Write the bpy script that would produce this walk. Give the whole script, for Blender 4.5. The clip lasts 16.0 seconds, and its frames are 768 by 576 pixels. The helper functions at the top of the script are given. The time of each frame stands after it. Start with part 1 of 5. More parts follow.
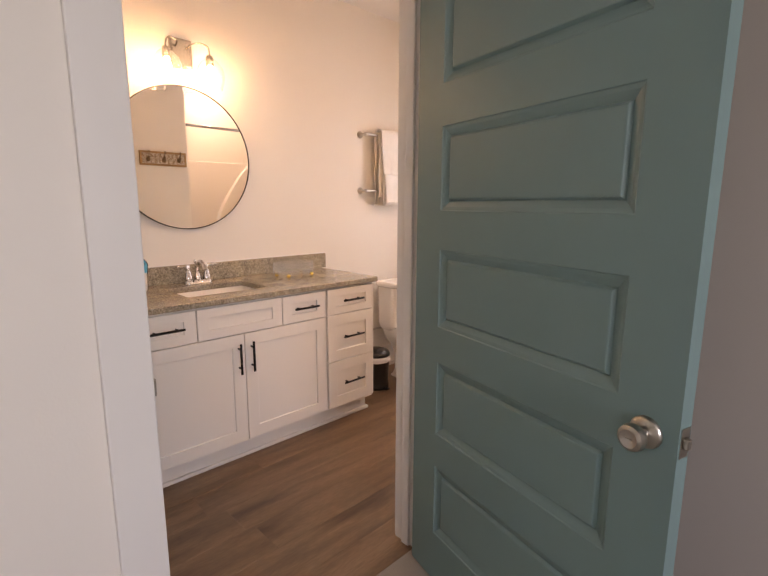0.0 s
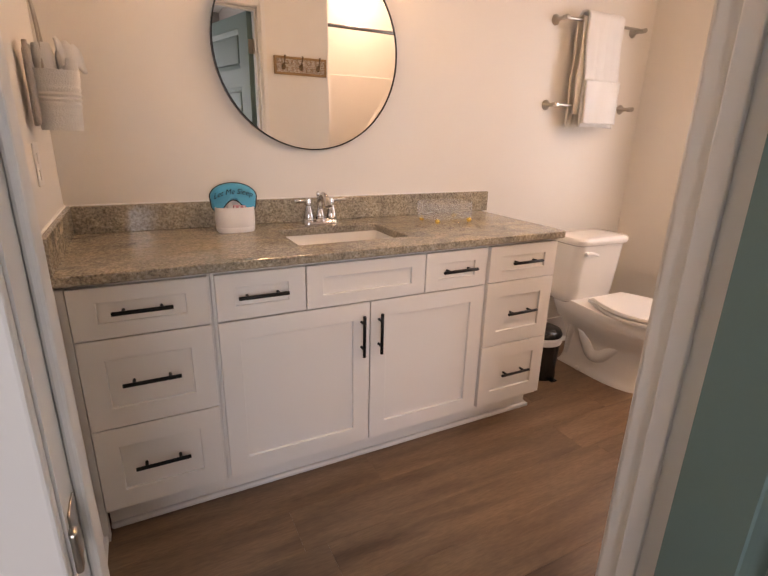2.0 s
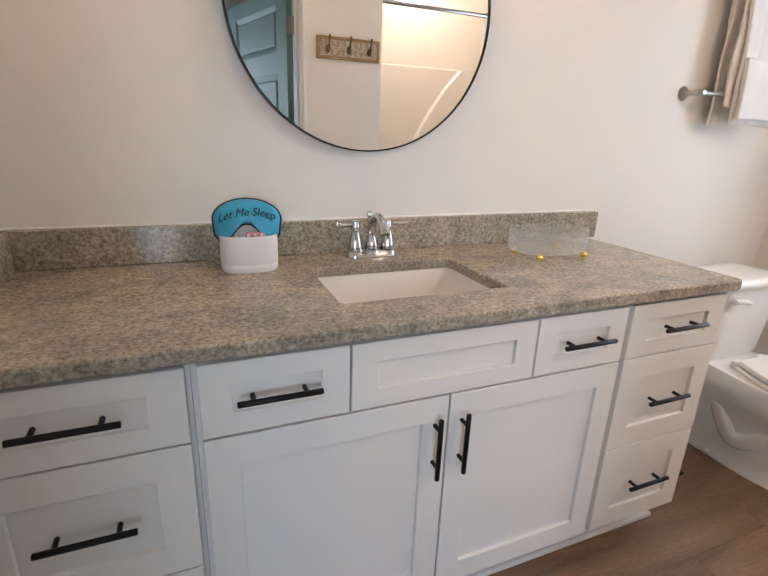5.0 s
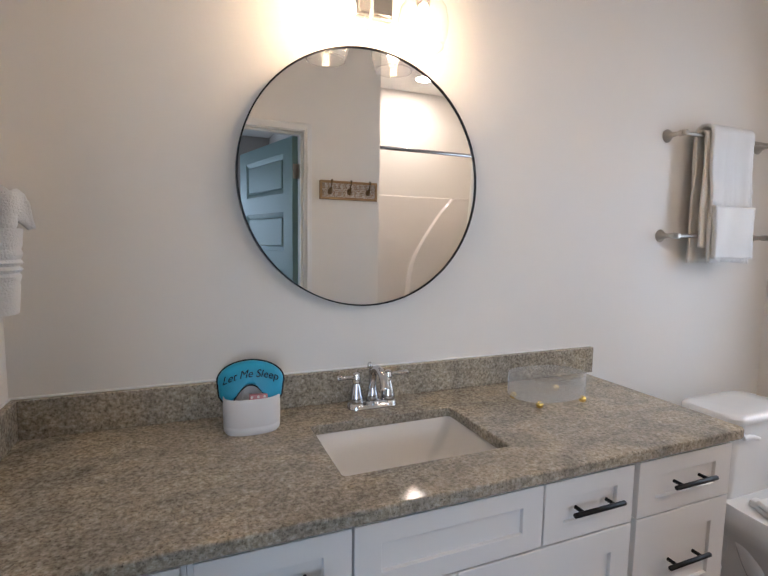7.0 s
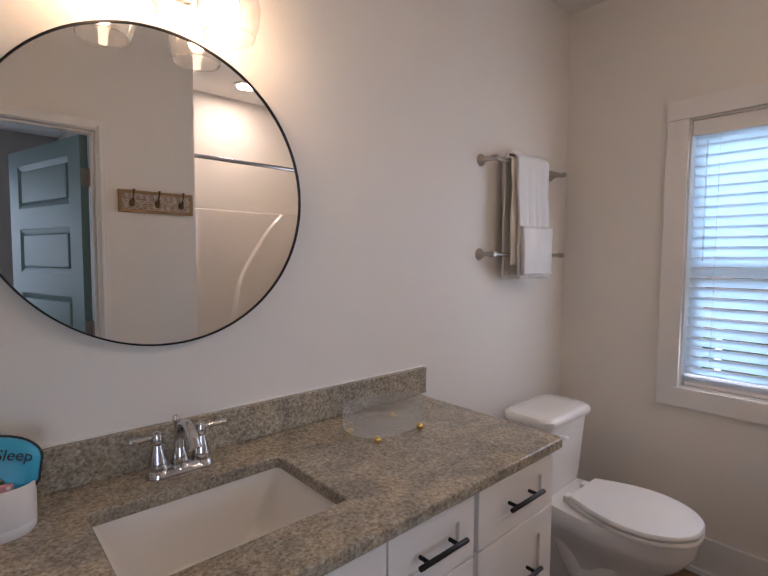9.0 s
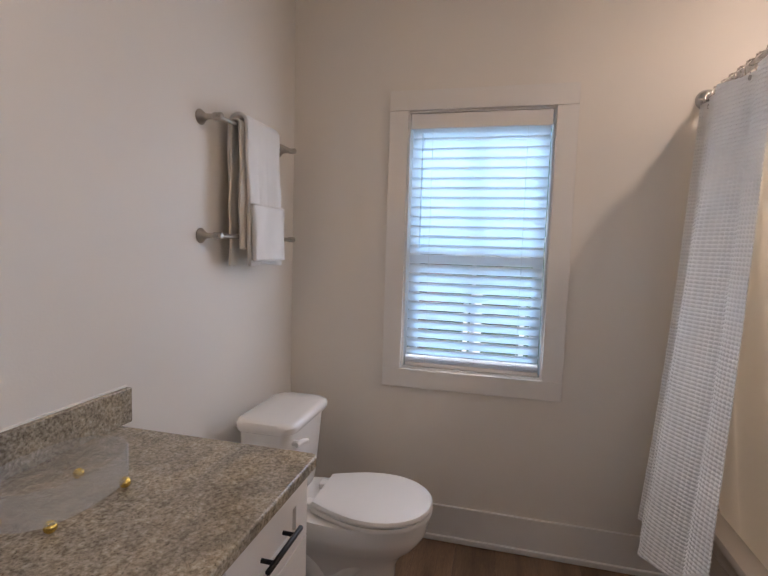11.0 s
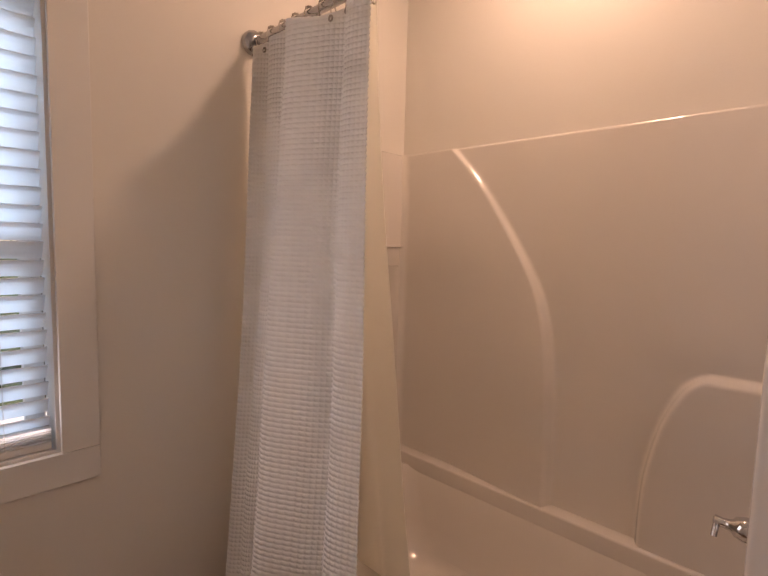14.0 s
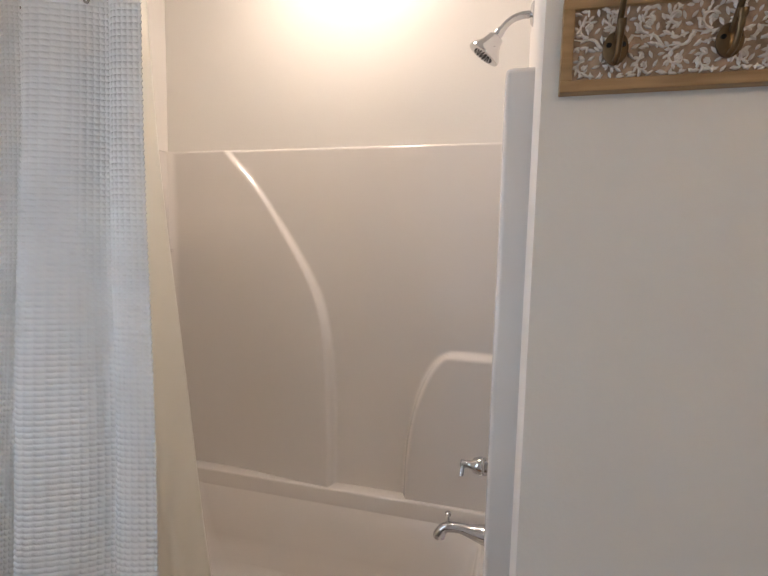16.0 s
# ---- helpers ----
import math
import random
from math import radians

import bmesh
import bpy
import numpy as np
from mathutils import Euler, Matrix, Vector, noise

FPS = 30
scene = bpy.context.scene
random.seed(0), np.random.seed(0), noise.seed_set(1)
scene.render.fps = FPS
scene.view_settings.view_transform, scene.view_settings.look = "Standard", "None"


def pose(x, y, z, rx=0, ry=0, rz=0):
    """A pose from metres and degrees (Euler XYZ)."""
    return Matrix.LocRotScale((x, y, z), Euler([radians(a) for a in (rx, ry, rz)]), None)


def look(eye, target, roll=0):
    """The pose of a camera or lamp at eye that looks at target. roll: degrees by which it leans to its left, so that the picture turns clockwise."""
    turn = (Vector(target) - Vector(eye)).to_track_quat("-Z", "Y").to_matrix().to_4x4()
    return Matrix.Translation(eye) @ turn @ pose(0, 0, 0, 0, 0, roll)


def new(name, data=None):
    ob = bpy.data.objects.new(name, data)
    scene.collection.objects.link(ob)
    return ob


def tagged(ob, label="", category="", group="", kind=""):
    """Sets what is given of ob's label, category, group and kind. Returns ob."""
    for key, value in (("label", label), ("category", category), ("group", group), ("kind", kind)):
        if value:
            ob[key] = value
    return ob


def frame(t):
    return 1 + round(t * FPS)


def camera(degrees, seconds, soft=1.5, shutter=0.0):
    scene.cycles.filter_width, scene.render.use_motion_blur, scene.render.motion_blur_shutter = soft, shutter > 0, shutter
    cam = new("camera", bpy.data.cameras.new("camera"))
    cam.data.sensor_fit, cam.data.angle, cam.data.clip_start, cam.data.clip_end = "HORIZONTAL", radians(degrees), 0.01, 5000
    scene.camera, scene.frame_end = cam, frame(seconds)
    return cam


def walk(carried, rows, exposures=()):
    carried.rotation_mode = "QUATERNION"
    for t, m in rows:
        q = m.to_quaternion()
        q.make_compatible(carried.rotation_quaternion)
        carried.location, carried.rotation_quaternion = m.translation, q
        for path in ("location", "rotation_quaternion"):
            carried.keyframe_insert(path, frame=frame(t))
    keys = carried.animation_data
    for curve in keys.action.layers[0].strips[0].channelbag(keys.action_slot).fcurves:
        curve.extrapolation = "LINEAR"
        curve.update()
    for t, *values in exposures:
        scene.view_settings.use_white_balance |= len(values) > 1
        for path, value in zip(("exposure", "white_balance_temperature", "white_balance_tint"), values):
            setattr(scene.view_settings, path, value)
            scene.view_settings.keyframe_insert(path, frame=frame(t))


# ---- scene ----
cam = camera(78.0, 16.0)
PATH = [
    (0, (-0.034, -0.066, 1.315), (1.344, 1.341, 0.968), 0.2),
    (0.5, (0.134, 0.056, 1.305), (1.294, 1.641, 0.928), 0.5),
    (1, (0.281, 0.205, 1.302), (1.29, 1.877, 0.872), 0.8),
    (1.5, (0.353, 0.378, 1.281), (1.271, 2.078, 0.766), 0.9),
    (2, (0.379, 0.622, 1.241), (1.255, 2.313, 0.628), 1.4),
    (2.5, (0.439, 0.811, 1.196), (1.273, 2.478, 0.47), 1.8),
    (3, (0.502, 0.973, 1.166), (1.294, 2.619, 0.351), 2.3),
    (5.5, (0.559, 1.25, 1.258), (1.292, 3.041, 0.755), 1.7),
    (6, (0.56, 1.241, 1.299), (1.291, 3.064, 0.92), 1.3),
    (6.5, (0.558, 1.239, 1.337), (1.297, 3.077, 1.06), 1.0),
    (7, (0.553, 1.239, 1.377), (1.313, 3.078, 1.177), 0.9),
    (7.5, (0.556, 1.234, 1.402), (1.369, 3.056, 1.26), 0.5),
    (8, (0.572, 1.26, 1.405), (1.511, 3.022, 1.284), 0.3),
    (8.5, (0.621, 1.313, 1.402), (1.749, 2.96, 1.277), 0.3),
    (9, (0.669, 1.376, 1.395), (2.009, 2.856, 1.268), 0.4),
    (9.2, (0.676, 1.397, 1.404), (2.103, 2.79, 1.256), 0.9),
    (11.5, (1.003, 1.671, 1.382), (2.99, 1.828, 1.215), 1.4),
    (12, (1.126, 1.716, 1.374), (3.11, 1.525, 1.2), 1.4),
    (12.5, (1.285, 1.693, 1.381), (3.21, 1.182, 1.199), 1.5),
    (13, (1.417, 1.673, 1.366), (3.231, 0.846, 1.203), 1.4),
    (13.5, (1.557, 1.686, 1.36), (3.169, 0.513, 1.205), 1.3),
    (14, (1.67, 1.701, 1.376), (3.041, 0.256, 1.197), 1.5),
    (14.5, (1.74, 1.731, 1.394), (2.825, 0.063, 1.195), 1.6),
    (15, (1.732, 1.744, 1.421), (2.582, -0.054, 1.211), 1.5),
    (15.5, (1.715, 1.771, 1.426), (2.368, -0.109, 1.226), 1.5),
    (16, (1.709, 1.797, 1.427), (2.218, -0.127, 1.23), 1.3),
]
EXPOSURES = [
    (0.0, 1.55, 9600, 36), (1.0, 1.56, 9700, 37), (2.0, 1.56, 9200, 34), (2.5, 1.52, 8000, 29), (3.0, 1.52, 7600, 26), (5.5, 1.7, 6600, 16), (7.0, 1.22, 6150, 16), (7.5, 1.04, 6150, 16),
    (9.0, 0.68, 6600, 24), (11.5, 0.70, 6750, 22), (12.5, 0.68, 6900, 24), (13.5, 0.52, 7700, 32), (14.0, 0.52, 9100, 39), (14.5, 0.58, 9100, 38), (15.0, 0.74, 7900, 28), (15.5, 0.93, 6850, 20), (16.0, 1.0, 6300, 15),
]
walk(cam, [(t, look(eye, target, roll)) for t, eye, target, roll in PATH], EXPOSURES)

# ---- light ----
world = bpy.data.worlds.new("sky")
scene.world = world
world.use_nodes = True
sky = world.node_tree.nodes.new("ShaderNodeTexSky")
sky.sky_type, sky.sun_disc = "NISHITA", False
sky.dust_density, sky.ozone_density = 0.3, 4.0
SUN_UP, SUN_ROUND = radians(52), radians(262)
sky.sun_elevation, sky.sun_rotation = SUN_UP, SUN_ROUND
world.node_tree.links.new(sky.outputs[0], world.node_tree.nodes["Background"].inputs[0])
world.node_tree.nodes["Background"].inputs[1].default_value = 0.15
sun = new("sun", bpy.data.lights.new("sun", "SUN"))
sun.data.energy, sun.data.angle, sun.data.color = 4.2, radians(0.53), (1.0, 0.97, 0.93)
sun.matrix_world = look((20 * math.sin(SUN_ROUND) * math.cos(SUN_UP), 20 * math.cos(SUN_ROUND) * math.cos(SUN_UP), 20 * math.sin(SUN_UP)), (0, 0, 0))

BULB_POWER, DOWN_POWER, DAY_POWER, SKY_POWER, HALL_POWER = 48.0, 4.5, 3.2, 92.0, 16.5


def area(name, place, target, w, h, power, colour):
    ob = new(name, bpy.data.lights.new(name, "AREA"))
    ob.data.shape, ob.data.size, ob.data.size_y = "RECTANGLE", w, h
    ob.data.energy, ob.data.color = power, colour
    ob.matrix_world = look(place, target)
    return ob


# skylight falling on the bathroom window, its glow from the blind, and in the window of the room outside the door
area("window_skylight", (4.95, 1.73, 2.75), (3.10, 1.73, 1.25), 1.5, 1.3, SKY_POWER, (0.33, 0.67, 1.0))
area("blind_daylight", (3.050, 1.73, 1.42), (0.0, 1.73, 1.1), 0.6, 1.1, DAY_POWER, (0.78, 0.89, 1.0))
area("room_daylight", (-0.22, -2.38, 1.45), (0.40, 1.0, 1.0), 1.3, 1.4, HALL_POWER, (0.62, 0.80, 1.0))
down = area("downlight_beam", (2.32, 0.455, 2.648), (2.32, 0.455, 0.0), 0.13, 0.13, DOWN_POWER, (1.0, 0.84, 0.68))
down.data.shape = "DISK"


# ---- materials ----
def nodes_of(name, base, rough, metal=0.0):
    m = bpy.data.materials.new(name)
    m.use_nodes = True
    n = m.node_tree.nodes
    p = n["Principled BSDF"]
    p.inputs["Base Color"].default_value = (*base, 1)
    p.inputs["Roughness"].default_value = rough
    p.inputs["Metallic"].default_value = metal
    return m, n, m.node_tree.links, p


def noise_node(n, l, scale, detail=4.0, coords="Object", stretch=(1, 1, 1)):
    tc, mp, t = n.new("ShaderNodeTexCoord"), n.new("ShaderNodeMapping"), n.new("ShaderNodeTexNoise")
    mp.inputs["Scale"].default_value = stretch
    t.inputs["Scale"].default_value, t.inputs["Detail"].default_value = scale, detail
    l.new(tc.outputs[coords], mp.inputs[0])
    l.new(mp.outputs[0], t.inputs["Vector"])
    return t


def ramp_node(n, l, src, stops):
    r = n.new("ShaderNodeValToRGB")
    while len(r.color_ramp.elements) < len(stops):
        r.color_ramp.elements.new(0.5)
    for e, (at, c) in zip(r.color_ramp.elements, stops):
        e.position, e.color = at, (*c, 1)
    l.new(src, r.inputs[0])
    return r


def bump_node(n, l, src, p, strength, distance):
    b = n.new("ShaderNodeBump")
    b.inputs["Strength"].default_value, b.inputs["Distance"].default_value = strength, distance
    l.new(src, b.inputs["Height"])
    l.new(b.outputs[0], p.inputs["Normal"])
    return b


def tinted(c, k):
    return tuple(min(1.0, v * k) for v in c)


def surface(name, base, rough, metal=0.0, var=0.06, big=1.3, fine=60.0, bump=0.15, depth=0.001, coat=0.0):
    """A painted, moulded or metal surface: broad unevenness of tone, fine relief, uneven gloss."""
    m, n, l, p = nodes_of(name, base, rough, metal)
    a = noise_node(n, l, big, 5)
    r = ramp_node(n, l, a.outputs["Fac"], [(0.3, tinted(base, 1 - var)), (0.7, tinted(base, 1 + var))])
    l.new(r.outputs[0], p.inputs["Base Color"])
    f = noise_node(n, l, fine, 3)
    bump_node(n, l, f.outputs["Fac"], p, bump, depth)
    mr = n.new("ShaderNodeMapRange")
    mr.inputs["To Min"].default_value, mr.inputs["To Max"].default_value = max(0.0, rough - 0.06), min(1.0, rough + 0.06)
    l.new(a.outputs["Fac"], mr.inputs["Value"])
    l.new(mr.outputs[0], p.inputs["Roughness"])
    p.inputs["Coat Weight"].default_value = coat
    return m


M = {}
M["wall"] = surface("wall_paint", (0.80, 0.765, 0.715), 0.55, var=0.015, big=0.8, fine=140, bump=0.22, depth=0.0012)
# outer room's east and south walls: shade put into a darker greige base
M["shaded_room_wall"] = surface("shade_darkened_wall", (0.40, 0.36, 0.33), 0.6, var=0.03, big=0.8, fine=140, bump=0.22, depth=0.0012)
M["ceiling"] = surface("ceiling_paint", (0.82, 0.80, 0.77), 0.8, var=0.015, fine=120, bump=0.3, depth=0.0015)
M["trim"] = surface("trim_paint", (0.80, 0.785, 0.765), 0.32, var=0.015, fine=50, bump=0.06)
M["cabinet"] = surface("cabinet_paint", (0.83, 0.80, 0.765), 0.34, var=0.012, fine=45, bump=0.05)
M["teal"] = surface("teal_paint", (0.142, 0.252, 0.256), 0.45, var=0.03, big=2.0, fine=90, bump=0.05, depth=0.0006)
M["black"] = surface("black_metal", (0.012, 0.011, 0.011), 0.38, 0.6, fine=120, bump=0.05)
M["nickel"] = surface("brushed_nickel", (0.46, 0.43, 0.39), 0.28, 1.0, var=0.08, fine=150, bump=0.08)
M["chrome"] = surface("chrome", (0.60, 0.60, 0.61), 0.06, 1.0, var=0.02, fine=60, bump=0.01)
M["steel"] = surface("rod_steel", (0.50, 0.51, 0.53), 0.2, 1.0, var=0.04, bump=0.03)
M["gold"] = surface("gold", (0.92, 0.66, 0.18), 0.16, 1.0, var=0.04, bump=0.02)
M["bronze"] = surface("aged_bronze", (0.16, 0.105, 0.055), 0.36, 0.9, var=0.45, big=22, fine=120, bump=0.15)
M["porcelain"] = surface("porcelain", (0.83, 0.81, 0.78), 0.10, var=0.01, fine=12, bump=0.02, coat=0.4)
M["fibreglass"] = surface("fibreglass", (0.79, 0.745, 0.70), 0.15, var=0.015, big=1.2, fine=9, bump=0.05, depth=0.002, coat=0.45)
M["plastic_white"] = surface("white_plastic", (0.80, 0.78, 0.755), 0.35, var=0.02, bump=0.03)
M["ceramic"] = surface("white_ceramic", (0.80, 0.765, 0.74), 0.33, var=0.02, fine=80, bump=0.08)
M["satin_blue"] = surface("blue_satin", (0.022, 0.36, 0.56), 0.38, var=0.12, big=18, fine=160, bump=0.25)
M["pink"] = surface("pink_pack", (0.62, 0.27, 0.29), 0.45, var=0.12, big=60, fine=120, bump=0.1)
M["bin_black"] = surface("black_bin", (0.010, 0.008, 0.008), 0.22, var=0.2, bump=0.04)
M["bin_bag"] = surface("bin_liner", (0.72, 0.72, 0.72), 0.4, var=0.05, big=30, fine=60, bump=0.6, depth=0.004)
M["mirror"] = nodes_of("mirror", (0.88, 0.89, 0.89), 0.0, 1.0)[0]
M["caulk"] = surface("white_caulk", (0.78, 0.76, 0.73), 0.5)
M["grout_dark"] = surface("plank_joint", (0.075, 0.045, 0.026), 0.8)
M["brass_strike"] = surface("strike_plate", (0.40, 0.37, 0.33), 0.3, 1.0, bump=0.03)


def fabric(name, base, rib, depth, translucent=0.15):
    m, n, l, p = nodes_of(name, base, 0.85)
    a = noise_node(n, l, 5.0, 5)
    r = ramp_node(n, l, a.outputs["Fac"], [(0.3, tinted(base, 0.94)), (0.7, tinted(base, 1.05))])
    l.new(r.outputs[0], p.inputs["Base Color"])
    f = noise_node(n, l, rib, 2)
    bump_node(n, l, f.outputs["Fac"], p, 0.6, depth)
    p.inputs["Sheen Weight"].default_value = 0.25
    t = n.new("ShaderNodeBsdfTranslucent")
    t.inputs[0].default_value = (*base, 1)
    mix = n.new("ShaderNodeMixShader")
    mix.inputs[0].default_value = translucent
    l.new(p.outputs[0], mix.inputs[1])
    l.new(t.outputs[0], mix.inputs[2])
    l.new(mix.outputs[0], n["Material Output"].inputs[0])
    return m


M["towel"] = fabric("towel_terry", (0.80, 0.785, 0.76), 260, 0.004, 0.05)
M["towel_cream"] = fabric("towel_cream", (0.81, 0.765, 0.69), 260, 0.004, 0.05)
M["taupe"] = fabric("taupe_cloth", (0.46, 0.41, 0.36), 260, 0.004, 0.05)
M["curtain"] = fabric("curtain_cotton", (0.87, 0.855, 0.825), 330, 0.0012, 0.08)
M["liner"] = fabric("curtain_liner", (0.93, 0.92, 0.875), 40, 0.0005, 0.8)
M["slat"] = fabric("blind_slat", (0.90, 0.91, 0.92), 40, 0.0003, 0.7)
M["carpet"] = fabric("carpet_pile", (0.36, 0.31, 0.26), 420, 0.012, 0.0)


def granite():
    """Olive-grey stone: fine cream and brown grains, dark flecks, broad grey drifts."""
    m, n, l, p = nodes_of("granite", (0.3, 0.26, 0.2), 0.11)
    big = noise_node(n, l, 3.2, 6, stretch=(1.0, 1.7, 1))
    big.inputs["Distortion"].default_value = 2.2
    mid = noise_node(n, l, 128, 6)
    mid.inputs["Roughness"].default_value = 0.62
    patch = noise_node(n, l, 30, 5)
    fleck = noise_node(n, l, 215, 2)
    r1 = ramp_node(n, l, mid.outputs["Fac"], [(0.34, (0.185, 0.154, 0.117)), (0.45, (0.300, 0.260, 0.206)), (0.56, (0.405, 0.360, 0.296)), (0.68, (0.53, 0.485, 0.415))])
    r2 = ramp_node(n, l, patch.outputs["Fac"], [(0.32, (0.40, 0.395, 0.385)), (0.5, (0.5, 0.5, 0.49)), (0.68, (0.58, 0.57, 0.54))])
    r3 = ramp_node(n, l, big.outputs["Fac"], [(0.36, (0.40, 0.405, 0.415)), (0.5, (0.49, 0.49, 0.485)), (0.64, (0.58, 0.565, 0.53))])
    r4 = ramp_node(n, l, fleck.outputs["Fac"], [(0.30, (0.20, 0.185, 0.165)), (0.38, (1, 1, 1))])
    last = r1.outputs[0]
    for other, kind, fac in ((r2, "OVERLAY", 0.8), (r3, "OVERLAY", 0.85), (r4, "MULTIPLY", 0.65)):
        x = n.new("ShaderNodeMix")
        x.data_type, x.blend_type = "RGBA", kind
        x.inputs[0].default_value = fac
        l.new(last, x.inputs[6])
        l.new(other.outputs[0], x.inputs[7])
        last = x.outputs[2]
    l.new(last, p.inputs["Base Color"])
    bump_node(n, l, fleck.outputs["Fac"], p, 0.04, 0.0005)
    return m


M["granite"] = granite()


def vinyl():
    m, n, l, p = nodes_of("vinyl_plank", (0.2, 0.13, 0.08), 0.36)
    info = n.new("ShaderNodeObjectInfo")
    tc, mp = n.new("ShaderNodeTexCoord"), n.new("ShaderNodeMapping")
    off = n.new("ShaderNodeCombineXYZ")
    mul = n.new("ShaderNodeMath")
    mul.operation = "MULTIPLY"
    mul.inputs[1].default_value = 37.0
    l.new(info.outputs["Random"], mul.inputs[0])
    l.new(mul.outputs[0], off.inputs[0])
    l.new(mul.outputs[0], off.inputs[1])
    mp.inputs["Scale"].default_value = (1.0, 6.5, 1.0)
    l.new(tc.outputs["Object"], mp.inputs[0])
    l.new(off.outputs[0], mp.inputs["Location"])
    g1, g2, g3 = n.new("ShaderNodeTexNoise"), n.new("ShaderNodeTexNoise"), n.new("ShaderNodeTexNoise")
    for g, sc, de in ((g1, 2.2, 8), (g2, 26.0, 4), (g3, 1.15, 2)):
        g.inputs["Scale"].default_value, g.inputs["Detail"].default_value = sc, de
        l.new(mp.outputs[0], g.inputs["Vector"])
    r = ramp_node(n, l, g1.outputs["Fac"], [(0.25, (0.135, 0.079, 0.046)), (0.5, (0.225, 0.140, 0.085)), (0.75, (0.295, 0.193, 0.122))])
    k = ramp_node(n, l, g3.outputs["Fac"], [(0.26, (0.42, 0.37, 0.34)), (0.40, (1, 1, 1))])
    f = ramp_node(n, l, g2.outputs["Fac"], [(0.3, (0.80, 0.78, 0.76)), (0.65, (1.06, 1.05, 1.04))])
    v = ramp_node(n, l, info.outputs["Random"], [(0.0, (0.82, 0.82, 0.82)), (1.0, (1.16, 1.13, 1.1))])
    last = r.outputs[0]
    for other in (k, f, v):
        x = n.new("ShaderNodeMix")
        x.data_type, x.blend_type = "RGBA", "MULTIPLY"
        x.inputs[0].default_value = 1.0
        l.new(last, x.inputs[6])
        l.new(other.outputs[0], x.inputs[7])
        last = x.outputs[2]
    l.new(last, p.inputs["Base Color"])
    bump_node(n, l, g2.outputs["Fac"], p, 0.12, 0.0008)
    return m


M["plank"] = vinyl()


def wood(name, dark, light):
    m, n, l, p = nodes_of(name, light, 0.55)
    g = noise_node(n, l, 9, 7, stretch=(1, 8, 8))
    r = ramp_node(n, l, g.outputs["Fac"], [(0.3, dark), (0.7, light)])
    l.new(r.outputs[0], p.inputs["Base Color"])
    bump_node(n, l, g.outputs["Fac"], p, 0.2, 0.001)
    return m


M["mango_wood"] = wood("brown_wood", (0.27, 0.155, 0.065), (0.46, 0.29, 0.135))
M["whitewash"] = surface("whitewashed_carving", (0.74, 0.70, 0.65), 0.7, var=0.12, big=45, fine=200, bump=0.3)
M["carve_ground"] = surface("carved_ground", (0.37, 0.265, 0.185), 0.75, var=0.4, big=60, fine=200, bump=0.3)


def thin_glass(name, clear, tint, haze=0.0, edge=0.62, power=4.0):
    """A thin sheet: seen through, with a gloss that grows towards the edge."""
    m, n, l, p = nodes_of(name, tint, 0.3)
    tr, gl, mix = n.new("ShaderNodeBsdfTransparent"), n.new("ShaderNodeBsdfGlossy"), n.new("ShaderNodeMixShader")
    tr.inputs[0].default_value = (*clear, 1)
    gl.inputs["Roughness"].default_value = 0.03
    lw, pw, mr = n.new("ShaderNodeLayerWeight"), n.new("ShaderNodeMath"), n.new("ShaderNodeMapRange")
    pw.operation = "POWER"
    pw.inputs[1].default_value = power
    mr.inputs["To Min"].default_value, mr.inputs["To Max"].default_value = 0.05, edge
    l.new(lw.outputs["Facing"], pw.inputs[0])
    l.new(pw.outputs[0], mr.inputs["Value"])
    l.new(mr.outputs[0], mix.inputs[0])
    l.new(tr.outputs[0], mix.inputs[1])
    l.new(gl.outputs[0], mix.inputs[2])
    hz, mix2 = n.new("ShaderNodeBsdfTranslucent"), n.new("ShaderNodeMixShader")
    hz.inputs[0].default_value = (*tint, 1)
    add = n.new("ShaderNodeMixShader")
    add.inputs[0].default_value = 0.5
    l.new(hz.outputs[0], add.inputs[1])
    l.new(p.outputs[0], add.inputs[2])
    mix2.inputs[0].default_value = haze
    l.new(mix.outputs[0], mix2.inputs[1])
    l.new(add.outputs[0], mix2.inputs[2])
    l.new(mix2.outputs[0], n["Material Output"].inputs[0])
    return m


M["pane"] = thin_glass("window_glass", (0.97, 0.98, 0.98), (1, 1, 1))
M["globe"] = thin_glass("globe_glass", (0.95, 0.95, 0.95), (1, 1, 1), 0.02, 0.95, 2.4)
M["acrylic"] = thin_glass("clear_acrylic", (0.93, 0.94, 0.95), (0.95, 0.96, 0.98), 0.17)


def glow(name, colour, strength):
    m, n, l, p = nodes_of(name, colour, 0.5)
    p.inputs["Emission Color"].default_value = (*colour, 1)
    p.inputs["Emission Strength"].default_value = strength
    return m


